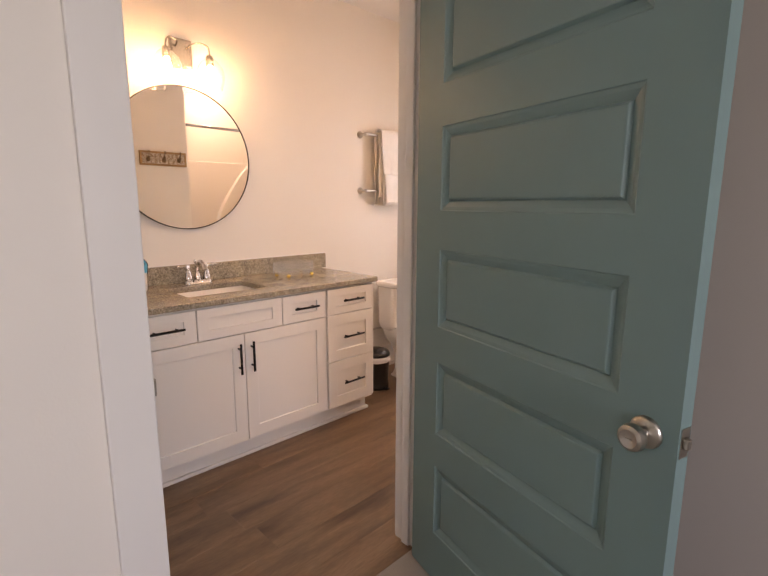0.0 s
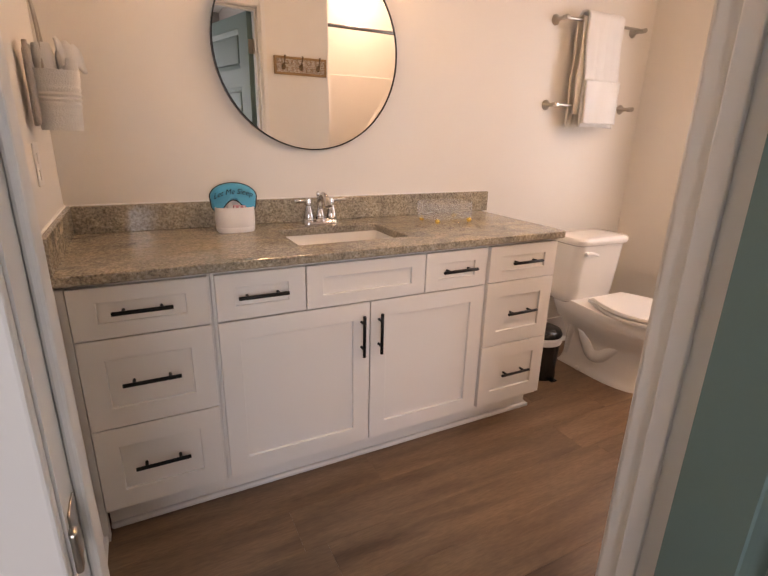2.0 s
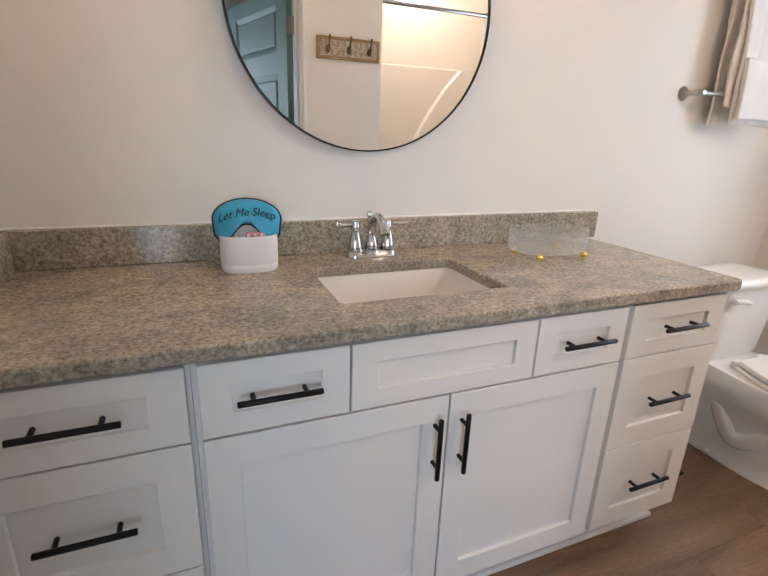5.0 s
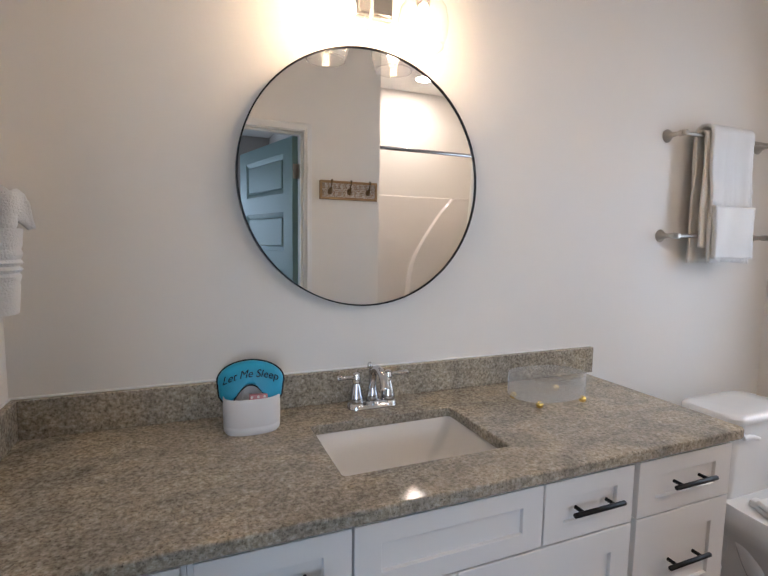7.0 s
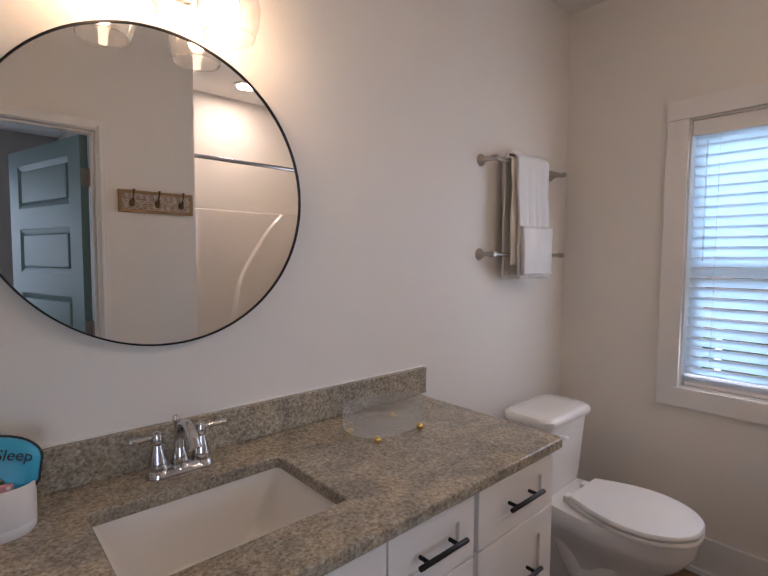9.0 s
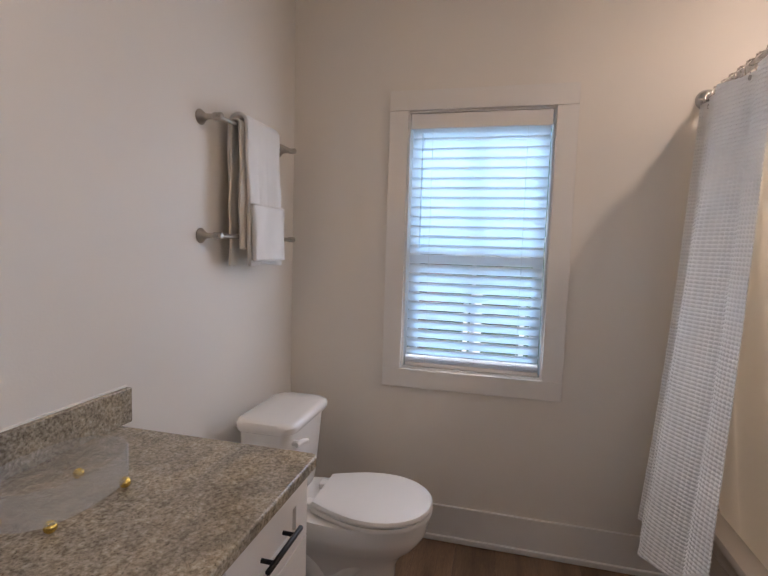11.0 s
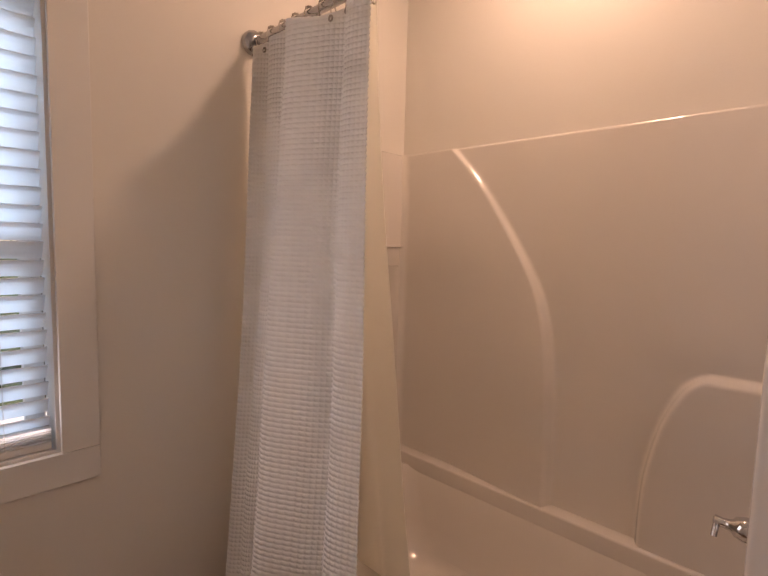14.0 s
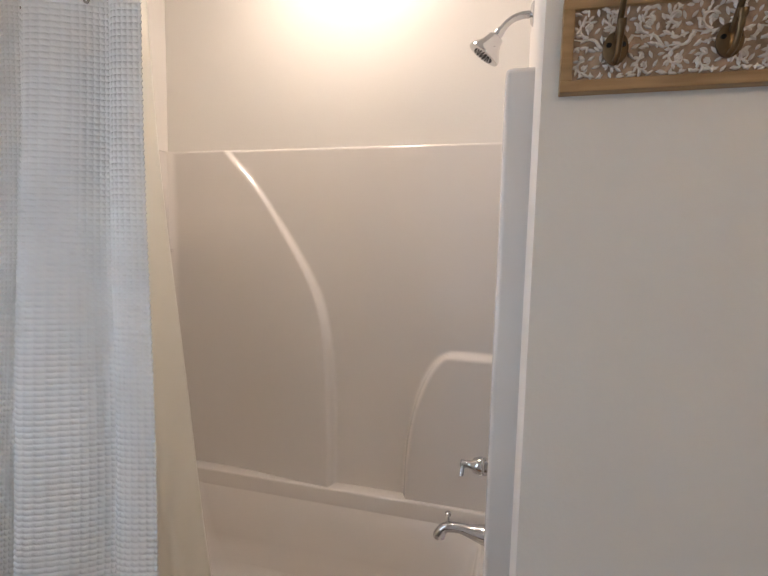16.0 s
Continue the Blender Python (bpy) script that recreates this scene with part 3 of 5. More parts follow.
sink = thing("sink", "white porcelain undermount rectangular sink below the counter", "sink")
bm = bmesh.new()
loft(bm, [rounded(SX0 - 0.02, SX1 + 0.02, SY0 - 0.02, SY1 + 0.02, CT0 - 0.001, 0.03), rounded(SX0 - 0.004, SX1 + 0.004, SY0 - 0.004, SY1 + 0.004, CT0 - 0.002, 0.02), rounded(SX0 + 0.004, SX1 - 0.004, SY0 + 0.004, SY1 - 0.004, CT0 - 0.02, 0.025), rounded(SX0 + 0.02, SX1 - 0.04, SY0 + 0.012, SY1 - 0.015, CT0 - 0.10, 0.04), rounded(SX0 + 0.05, SX1 - 0.08, SY0 + 0.04, SY1 - 0.04, CT0 - 0.135, 0.04), rounded(1.03, 1.08, 2.28, 2.33, CT0 - 0.142, 0.024)], True, False)
bm.faces.new([v for v in list(bm.verts)[-28:]])
part("bowl", bm, "porcelain", sink, smooth=True)
bm = bmesh.new()
lathe(bm, [(0.024, 0), (0.024, 0.003), (0.018, 0.004), (0.016, 0.001)], Matrix.Translation((1.055, 2.305, CT0 - 0.1425)))
part("drain", bm, "chrome", sink, "chrome drain", True)


def faucet():
    e = thing("faucet", "chrome two-handle centerset faucet on the granite counter", "faucet")
    cx, cy, z = 1.056, 2.536, CT1
    bm = bmesh.new()
    loft(bm, [rounded(cx - 0.078, cx + 0.078, cy - 0.027, cy + 0.027, z, 0.026), rounded(cx - 0.078, cx + 0.078, cy - 0.027, cy + 0.027, z + 0.006, 0.026), rounded(cx - 0.068, cx + 0.068, cy - 0.019, cy + 0.019, z + 0.018, 0.018), rounded(cx - 0.062, cx + 0.062, cy - 0.014, cy + 0.014, z + 0.022, 0.013)])
    part("base", bm, "chrome", e, smooth=True)
    for s in (-1, 1):
        bm = bmesh.new()
        lathe(bm, [(0.027, 0.004), (0.0265, 0.012), (0.0215, 0.018), (0.0225, 0.022), (0.0205, 0.036), (0.0155, 0.058), (0.0115, 0.072), (0.0105, 0.076), (0.0130, 0.080), (0.0130, 0.090), (0.0115, 0.096), (0.0105, 0.104), (0.005, 0.108)], Matrix.Translation((cx + s * 0.051, cy, z)), 20)
        h = part("handle_body", bm, "chrome", e, smooth=True)
        bm = bmesh.new()
        a = Vector((cx + s * 0.051, cy, z + 0.094))
        tube(bm, [a, a + Vector((s * 0.03, -0.004, 0.002)), a + Vector((s * 0.058, -0.008, 0.004)), a + Vector((s * 0.062, -0.008, 0.004))], [0.005, 0.0062, 0.0078, 0.005], 12)
        part("lever", bm, "chrome", h, smooth=True)
    bm = bmesh.new()
    lathe(bm, [(0.025, 0.010), (0.0235, 0.018), (0.019, 0.022), (0.0205, 0.026), (0.0165, 0.044), (0.0125, 0.060)], Matrix.Translation((cx, cy, z)), 20)
    path = bend([(cx, cy, z + 0.050), (cx, cy - 0.002, z + 0.085), (cx, cy - 0.018, z + 0.114), (cx, cy - 0.05, z + 0.126), (cx, cy - 0.084, z + 0.112), (cx, cy - 0.102, z + 0.084)], 7)
    tube(bm, path, [0.012 - 0.001 * min(1, i / 12) + 0.004 * max(0, (i - 24) / 11) for i in range(len(path))], 14)
    part("spout", bm, "chrome", e, smooth=True)
    bm = bmesh.new()
    lathe(bm, [(0.004, 0.02), (0.004, 0.112), (0.0085, 0.117), (0.0085, 0.124), (0.006, 0.129), (0.003, 0.131)], Matrix.Translation((cx, cy + 0.022, z)), 12)
    part("lift_rod", bm, "chrome", e, smooth=True)


faucet()


# ---- mirror and light above the vanity ----
def round_mirror():
    e = thing("wall_mirror", "large round mirror with thin black metal frame on wall", "mirror")
    c, r = Vector((1.056, 0, 1.555)), 0.379
    m = Matrix.Translation((c.x, NY - 0.004, c.z)) @ Matrix.Rotation(radians(90), 4, "X")
    bm = bmesh.new()
    lathe(bm, [(r - 0.004, 0.0), (r - 0.004, 0.0205)], m, 128)
    part("mirror_glass", bm, "mirror", e)
    bm = bmesh.new()
    prof = [(r - 0.004, 0.0), (r, 0.0), (r, 0.025), (r - 0.004, 0.025)]
    loft(bm, [[m @ Vector((q * math.cos(2 * math.pi * i / 128), q * math.sin(2 * math.pi * i / 128), h)) for i in range(128)] for q, h in prof + prof[:1]], True, False)
    part("mirror_frame", bm, "black", e, "thin black metal rim")


round_mirror()


def sconce():
    e = thing("wall_sconce", "brushed nickel two-light sconce with clear glass shades, lit", "lamp")
    bm = boxes((1.015, 1.130, NY - 0.022, NY - 0.0005, 2.02, 2.17), bev=0.004)
    box(bm, 1.023, 1.122, NY - 0.028, NY - 0.02, 2.03, 2.16, 0.003)
    part("backplate", bm, "nickel", e)
    for s, x in ((-1, 0.953), (1, 1.177)):
        y = 2.493
        bm = bmesh.new()
        tube(bm, bend([(1.072 + s * 0.03, NY - 0.026, 2.125), (1.072 + s * 0.04, NY - 0.07, 2.14), (x - s * 0.035, y + 0.018, 2.140), (x - s * 0.008, y, 2.124), (x, y, 2.098), (x, y, 2.080)], 7), 0.0042, 10)
        arm = part("arm", bm, "nickel", e, smooth=True)
        bm = bmesh.new()
        lathe(bm, [(0.006, 0.05), (0.017, 0.045), (0.0195, 0.035), (0.0195, -0.002), (0.015, -0.006)], Matrix.Translation((x, y, 2.037)), 24)
        part("socket", bm, "nickel", arm, smooth=True)
        bm = bmesh.new()
        prof = [(0.021, 2.088), (0.024, 2.082), (0.045, 2.066), (0.066, 2.035), (0.073, 2.0), (0.069, 1.965), (0.058, 1.936), (0.0595, 1.932), (0.0605, 1.934), (0.0595, 1.936), (0.058, 1.9355)]
        lathe(bm, prof, Matrix.Translation((x, y, -0.015)), 40, False)
        g = part("shade", bm, "globe", e, "clear glass globe shade", True)
        g.visible_shadow = False
        bm = bmesh.new()
        lathe(bm, [(0.009, 0.052), (0.013, 0.040), (0.021, 0.014), (0.0235, -0.006), (0.0195, -0.024), (0.010, -0.034), (0.003, -0.037)], Matrix.Translation((x, y, 1.984)), 20)
        part("bulb", bm, "bulb", e, "glowing warm filament bulb", True)


sconce()

# ---- towel bars on the wall over the toilet ----
def towel_bar(z):
    e = thing("towel_bar", "brushed nickel towel bar mounted on the wall", "towel bar", "towel bars")
    for x in (2.345, 2.925):
        bm = bmesh.new()
        lathe(bm, [(0.026, 0.0), (0.026, 0.004), (0.019, 0.012), (0.010, 0.024), (0.0085, 0.05), (0.012, 0.054), (0.012, 0.082), (0.008, 0.086)], Matrix.Translation((x, NY, z)) @ Matrix.Rotation(radians(90), 4, "X"), 24)
        part("post", bm, "nickel", e, smooth=True)
    bm = bmesh.new()
    tube(bm, [(2.327, NY - 0.068, z), (2.945, NY - 0.068, z)], 0.0075, 14)
    part("bar", bm, "nickel", e, smooth=True)


towel_bar(1.812)
towel_bar(1.413)


def hung_cloth(name, label, x0, x1, y, z_top, drop_f, drop_b, r, material, seed, lean=0.0, thick=0.008, wav=0.006):
    """A cloth over a bar: back drop, round the bar, front drop."""
    rng = random.Random(seed)
    ph = [rng.uniform(0, 6.28) for _ in range(6)]
    line = []
    for k in range(26):
        line.append((y + r, z_top - drop_b * (1 - k / 26.0)))
    for k in range(9):
        a = math.pi * k / 8
        line.append((y + r * math.cos(a), z_top + r * math.sin(a)))
    for k in range(1, 44):
        line.append((y - r, z_top - drop_f * k / 43.0))
    rows = []
    for yy, zz in line:
        row = []
        dz = max(0.0, z_top - zz)
        for j in range(37):
            u = j / 36.0
            front = -1 if yy < y else 1
            fold = wav * (0.3 + min(1, dz / 0.25)) * (math.sin(u * 9 + ph[0]) + 0.5 * math.sin(u * 21 + ph[1] + dz * 3))
            x = x0 + (x1 - x0) * u + lean * dz + 0.004 * math.sin(zz * 22 + ph[2])
            row.append((x, yy + front * abs(fold) * 0.8 + fold * 0.2, zz + 0.004 * math.sin(u * 5 + ph[3]) * min(1, dz * 3)))
        rows.append(row)
    ob = sheet(name, rows, material, thick=thick)
    return ob


bar_y = NY - 0.068
t1 = hung_cloth("bath_towel", "", 2.452, 2.62, bar_y, 1.812, 0.44, 0.505, 0.014, "towel_cream", 3, wav=0.004)
tagged(t1, "folded cream towel hanging behind on the upper bar", "towel", "towels on the bar")
t2 = hung_cloth("bath_towel", "", 2.464, 2.720, bar_y, 1.822, 0.515, 0.50, 0.026, "towel", 5, lean=0.05, thick=0.012, wav=0.005)
tagged(t2, "folded white bath towel draped over both bars", "towel", "towels on the bar")
rows = []
for k in range(24):
    z = 1.535 - 0.21 * k / 23
    rows.append([(2.466 + 0.252 * j / 20 + 0.05 * (1.82 - z), bar_y - 0.046 - 0.004 * math.sin(j * 0.5 + k * 0.1), z) for j in range(21)])
t3 = sheet("hand_towel", rows, "towel", thick=0.014)
tagged(t3, "white folded hand towel hanging over the lower bar", "towel", "towels on the bar")

# ---- side wall: towel bundle on a hook, outlet ----
BAG_Y = 2.29


def bundle():
    hook = thing("wall_hook", "small nickel hook on the side wall", "hook")
    bm = bmesh.new()
    lathe(bm, [(0.016, 0), (0.016, 0.004), (0.006, 0.008), (0.005, 0.035), (0.009, 0.04), (0.006, 0.045)], Matrix.Translation((WX, BAG_Y, 1.61)) @ Matrix.Rotation(radians(90), 4, "Y"), 16)
    part("peg", bm, "nickel", hook, smooth=True)
    e = thing("hanging_bag", "white waffle bag with a rolled towel hanging from wall hook", "bag")
    cx, cy, top = WX + 0.072, BAG_Y, 1.388
    bm = bmesh.new()
    rings = []
    for k in range(26):
        f = k / 25.0
        z = top - 0.155 * f
        rib = 0.0032 * math.sin(f * 68) if 0.20 < f < 0.66 else 0.0
        w, dd = 0.062 - 0.012 * f + rib, 0.050 - 0.010 * f + rib
        rings.append(egg(cx, cy, w, dd, dd, z, 28, 2.8))
    loft(bm, rings)
    part("pouch", bm, "towel", e, smooth=True)
    for sx, sy, h, r in ((-0.012, -0.012, 0.085, 0.026), (0.022, 0.014, 0.075, 0.024), (0.036, -0.016, 0.05, 0.018)):
        bm = bmesh.new()
        lathe(bm, [(r * 0.9, 0), (r, 0.03), (r * 1.05, h * 0.6), (r * 0.8, h), (r * 0.5, h * 0.9), (r * 0.2, h * 0.98)], Matrix.Translation((cx + sx, cy + sy, top - 0.02)) @ Matrix.Rotation(0.2 * sx / 0.03, 4, "Y"), 14)
        part("rolled_cloth", bm, "towel", e, smooth=True)
    rows = [[(cx + 0.012 + 0.055 * j / 10 + 0.012 * k / 10, cy - 0.03 + 0.05 * j / 10 + 0.006 * math.sin(j * 0.9), top + 0.075 - 0.06 * (k / 10) ** 1.5 - 0.02 * (j / 10) ** 2 + 0.005 * math.sin(j * 1.7 + k)) for j in range(11)] for k in range(11)]
    sheet("cloth_corner", rows, "towel", e, "loose corner of a folded cloth", 0.006)
    for s in (-1, 1):
        bm = bmesh.new()
        tube(bm, bend([(WX + 0.038, BAG_Y, 1.615), (WX + 0.05, BAG_Y + s * 0.014, 1.53), (WX + 0.055, BAG_Y + s * 0.035, 1.41), (WX + 0.045, BAG_Y + s * 0.03, 1.29), (WX + 0.045, BAG_Y + s * 0.018, 1.265), (WX + 0.04, BAG_Y + s * 0.008, 1.35)], 6), 0.0035, 8)
        part("cord", bm, "taupe", e, "taupe cord loop", True)
    rows = [[(WX + 0.02 + 0.006 * math.sin(j * 1.3), (BAG_Y - 0.065) + 0.05 * j / 10 - 0.015 * k / 15, 1.445 - 0.19 * k / 15 - 0.012 * math.sin(j * 0.5)) for j in range(11)] for k in range(16)]
    sheet("flap", rows, "taupe", e, "taupe cloth flap", 0.008)


bundle()
outlet = thing("wall_outlet", "white double outlet plate on the side wall", "outlet")
part("plate", boxes((WX, WX + 0.005, 2.215, 2.29, 1.085, 1.20), bev=0.002), "plastic_white", outlet)
for z in (1.115, 1.16):
    part("socket_face", boxes((WX + 0.004, WX + 0.0075, 2.236, 2.269, z - 0.014, z + 0.014), bev=0.0012), "plastic_white", outlet)

# ---- on the counter ----
def pot():
    e = thing("ceramic_pot", "white oval ceramic pot on the granite counter", "pot")
    cx, cy = 0.698, 2.486
    bm = bmesh.new()
    prof = [(0.0, 0.000, 0.93), (0.0, 0.006, 0.985), (0.0, 0.018, 1.0), (0.0, 0.0195, 0.985), (0.0, 0.022, 0.985), (0.0, 0.0235, 1.0), (0.0, 0.055, 1.005), (0.0, 0.092, 1.0), (0.0, 0.094, 0.98), (0.0, 0.091, 0.95), (0.0, 0.03, 0.93)]
    loft(bm, [egg(cx, cy, 0.072 * k, 0.050 * k, 0.050 * k, CT1 + z, 40, 2.6) for _, z, k in prof])
    part("body", bm, "ceramic", e, smooth=True)
    # eye mask stands in the pot
    mk = thing("sleep_mask", "blue satin sleep mask with black lettering in pot", "sleep mask")
    m = Matrix.Translation((0.695, 2.482, CT1 + 0.104)) @ Matrix.Rotation(radians(-10), 4, "Z") @ Matrix.Rotation(radians(-16), 4, "X")

    def outline(k, y):
        pts = []
        for i in range(64):
            u = i / 63.0
            a = math.pi * (1.06 - 1.12 * u)
            pts.append((0.083 * math.cos(a) * k, 0.028 + 0.050 * math.sin(a) * k))
        low = [(0.078, -0.012), (0.060, -0.032), (0.046, -0.026), (0.034, -0.008), (0.017, 0.010), (0.0, 0.016), (-0.017, 0.010), (-0.034, -0.008), (-0.046, -0.026), (-0.060, -0.032), (-0.078, -0.012)]
        for p in bend([(x, 0, z) for x, z in low], 4):
            pts.append((p.x * k, 0.034 + (p.z - 0.034) * k))
        return [m @ Vector((x, y + 0.10 * x * x * 6, z)) for x, z in pts]

    bm = bmesh.new()
    loft(bm, [outline(0.97, 0.012), outline(1.0, 0.008), outline(1.0, 0.0), outline(0.95, -0.006), outline(0.80, -0.010), outline(0.4, -0.012)])
    part("mask_body", bm, "satin_blue", mk, smooth=True)
    bm = bmesh.new()
    edge = outline(1.005, 0.003)
    tube(bm, edge + edge[:1], 0.0036, 6)
    part("piping", bm, "black", mk, "black piped edge", True)
    txt = bpy.data.curves.new("lettering", "FONT")
    txt.body, txt.size, txt.align_x, txt.shear, txt.extrude = "Let Me Sleep", 0.0262, "CENTER", 0.25, 0.0006
    txt.follow_curve = None
    src = bpy.data.objects.new("lettering_source", txt)
    me = bpy.data.meshes.new_from_object(src)
    bpy.data.objects.remove(src)
    for v in me.vertices:
        x, z = v.co.x, v.co.y
        z2 = z * 1.1 + 0.034 - 3.2 * x * x + 0.06 * x
        v.co = m @ Vector((x * 1.02, -0.0145 + 0.6 * x * x + v.co.z, z2))
    me.materials.append(M["black"])
    tx = new("lettering", me)
    tx.parent = mk
    pk = thing("soap_packet", "small pink dotted packet standing in the pot", "packet")
    bm = boxes((-0.023, 0.023, -0.007, 0.007, -0.02, 0.022), bev=0.003)
    bm.transform(Matrix.Translation((0.710, 2.456, CT1 + 0.079)) @ Matrix.Rotation(radians(4), 4, "Y"))
    part("packet", bm, "pink", pk)
    bm = bmesh.new()
    for i in range(3):
        lathe(bm, [(0.0035, 0), (0.0035, 0.0012)], Matrix.Translation((0.694 + i * 0.016, 2.4485, CT1 + 0.096)) @ Matrix.Rotation(radians(90), 4, "X"), 10)
    part("dots", bm, "plastic_white", pk, "pale dots")
    ft = thing("folded_cloth", "white folded tissue tucked in the pot", "cloth")
    part("fold", boxes((0.674, 0.722, 2.497, 2.509, CT1 + 0.03, CT1 + 0.120), bev=0.006), "towel", ft)


pot()


def tray():
    e = thing("acrylic_tray", "clear ribbed acrylic oval dish on four gold ball feet", "dish")
    cx, cy, z0, z1 = 1.600, 2.402, CT1 + 0.021, CT1 + 0.088
    n = 240
    bm = bmesh.new()

    def ring(k, z, rib=0.0):
        pts = egg(cx, cy, 0.128 * k, 0.088 * k, 0.088 * k, z, n, 2.3)
        c = Vector((cx, cy, z))
        return [c + (p - c) * (1 + (rib if i % 4 < 2 else -rib)) for i, p in enumerate(pts)]
    loft(bm, [ring(0.02, z0), ring(0.97, z0), ring(1.0, z0 + 0.004, 0.008), ring(1.0, z1, 0.008)], True, False)
    d = part("bowl", bm, "acrylic", e)
    d.visible_shadow = False
    for x, y in ((1.507, 2.446), (1.526, 2.345), (1.692, 2.342), (1.694, 2.462)):
        bm = bmesh.new()
        bmesh.ops.create_uvsphere(bm, u_segments=18, v_segments=12, radius=0.0112, matrix=Matrix.Translation((x, y, CT1 + 0.0112)))
        part("foot", bm, "gold", e, "polished gold ball foot", True)


tray()


# ---- toilet and bin ----
def toilet():
    e = thing("toilet", "white porcelain two-piece toilet with closed lid", "toilet")
    cx, yb = 2.59, 2.535

    def tank_ring(w, front, back, z, r=0.05):
        """A tank section, its front gently bowed."""
        return [Vector((p.x, p.y - (0.014 * (1 - ((p.x - cx) / w) ** 2) if p.y < yb - 0.1 else 0.0), p.z)) for p in rounded(cx - w, cx + w, yb - front, yb - back, z, r, 8)]

    bm = bmesh.new()
    loft(bm, [tank_ring(0.150, 0.165, 0.03, 0.372), tank_ring(0.163, 0.188, 0.016, 0.386), tank_ring(0.172, 0.200, 0.010, 0.43), tank_ring(0.180, 0.212, 0.016, 0.60), tank_ring(0.184, 0.220, 0.014, 0.708)])
    part("tank", bm, "porcelain", e, smooth=True)
    bm = bmesh.new()
    loft(bm, [tank_ring(0.185, 0.222, 0.012, 0.706), tank_ring(0.195, 0.234, 0.006, 0.712), tank_ring(0.197, 0.238, 0.004, 0.722), tank_ring(0.197, 0.238, 0.004, 0.736), tank_ring(0.191, 0.231, 0.010, 0.746), tank_ring(0.178, 0.215, 0.024, 0.750), tank_ring(0.10, 0.16, 0.07, 0.752, 0.04)])
    part("tank_lid", bm, "porcelain", e, smooth=True)
    bm = bmesh.new()
    tube(bm, [(cx - 0.135, yb - 0.215, 0.668), (cx - 0.135, yb - 0.246, 0.668)], 0.011, 12)
    tube(bm, bend([(cx - 0.155, yb - 0.243, 0.670), (cx - 0.12, yb - 0.250, 0.671), (cx - 0.075, yb - 0.254, 0.660)], 5), [0.010] * 5 + [0.0095] * 3 + [0.008] * 2 + [0.006], 10)
    part("flush_lever", bm, "plastic_white", e, smooth=True)

    def oval(w, front, back, z, back_w=0.66, n=30):
        """An elongated oval, straight across at the back and round at the front."""
        mid = back + (front - back) * 0.52
        side = []
        for k in range(n + 1):
            u = k / n
            if u < 0.45:
                q = u / 0.45
                side.append((w * (back_w + (1 - back_w) * math.sin(q * math.pi / 2)), back + (mid - back) * q))
            else:
                a = (u - 0.45) / 0.55 * math.pi / 2
                side.append((w * math.cos(a) ** 0.92 if a < 1.57 else 0.0, mid + (front - mid) * math.sin(a)))
        return [Vector((cx + x, y, z)) for x, y in side[:-1]] + [Vector((cx, front, z))] + [Vector((cx - x, y, z)) for x, y in reversed(side[:-1])]

    # bowl over a round-fronted pedestal
    bm = bmesh.new()
    rows = [(0.112, 1.930, 2.420, 0.0, 0.98), (0.112, 1.930, 2.420, 0.010, 0.98), (0.104, 1.938, 2.410, 0.022, 0.96), (0.098, 1.945, 2.40, 0.06, 0.92), (0.096, 1.947, 2.40, 0.13, 0.90), (0.100, 1.942, 2.41, 0.19, 0.85), (0.116, 1.915, 2.43, 0.235, 0.80), (0.146, 1.868, 2.44, 0.275, 0.76), (0.169, 1.838, 2.445, 0.318, 0.74), (0.176, 1.828, 2.445, 0.340, 0.74), (0.178, 1.825, 2.445, 0.385, 0.74), (0.175, 1.828, 2.445, 0.397, 0.74), (0.162, 1.845, 2.43, 0.400, 0.74)]
    loft(bm, [oval(w, f, b, z, k) for w, f, b, z, k in rows])
    part("bowl", bm, "porcelain", e, smooth=True)
    # trapway relief on both sides
    for s in (-1, 1):
        bm = bmesh.new()
        tube(bm, bend([(cx + s * 0.058, 2.03, 0.250), (cx + s * 0.070, 2.09, 0.195), (cx + s * 0.074, 2.15, 0.135), (cx + s * 0.074, 2.21, 0.120), (cx + s * 0.074, 2.255, 0.175), (cx + s * 0.074, 2.30, 0.250), (cx + s * 0.074, 2.35, 0.245), (cx + s * 0.072, 2.375, 0.17), (cx + s * 0.070, 2.385, 0.06)], 7), [0.026 + 0.017 * math.sin(math.pi * min(1.0, q / 50.0)) for q in range(57)], 18)
        part("trapway", bm, "porcelain", e, smooth=True)
        bm = bmesh.new()
        bmesh.ops.create_uvsphere(bm, u_segments=14, v_segments=8, radius=0.013, matrix=Matrix.Translation((cx + s * 0.116, 2.27, 0.014)))
        part("bolt_cap", bm, "plastic_white", e, smooth=True)
    bm = bmesh.new()
    loft(bm, [rounded(cx - 0.10, cx + 0.10, 2.24, yb - 0.03, 0.27, 0.05), rounded(cx - 0.125, cx + 0.125, 2.22, yb - 0.02, 0.33, 0.05), rounded(cx - 0.135, cx + 0.135, 2.21, yb - 0.015, 0.37, 0.05), rounded(cx - 0.130, cx + 0.130, 2.215, yb - 0.02, 0.384, 0.05)])
    part("shelf", bm, "porcelain", e, smooth=True)

    def seat_ring(k, z):
        c = 2.035
        return oval(0.186 * k, c - 0.223 * k, c + 0.215 * k, z, 0.62, 34)
    bm = bmesh.new()
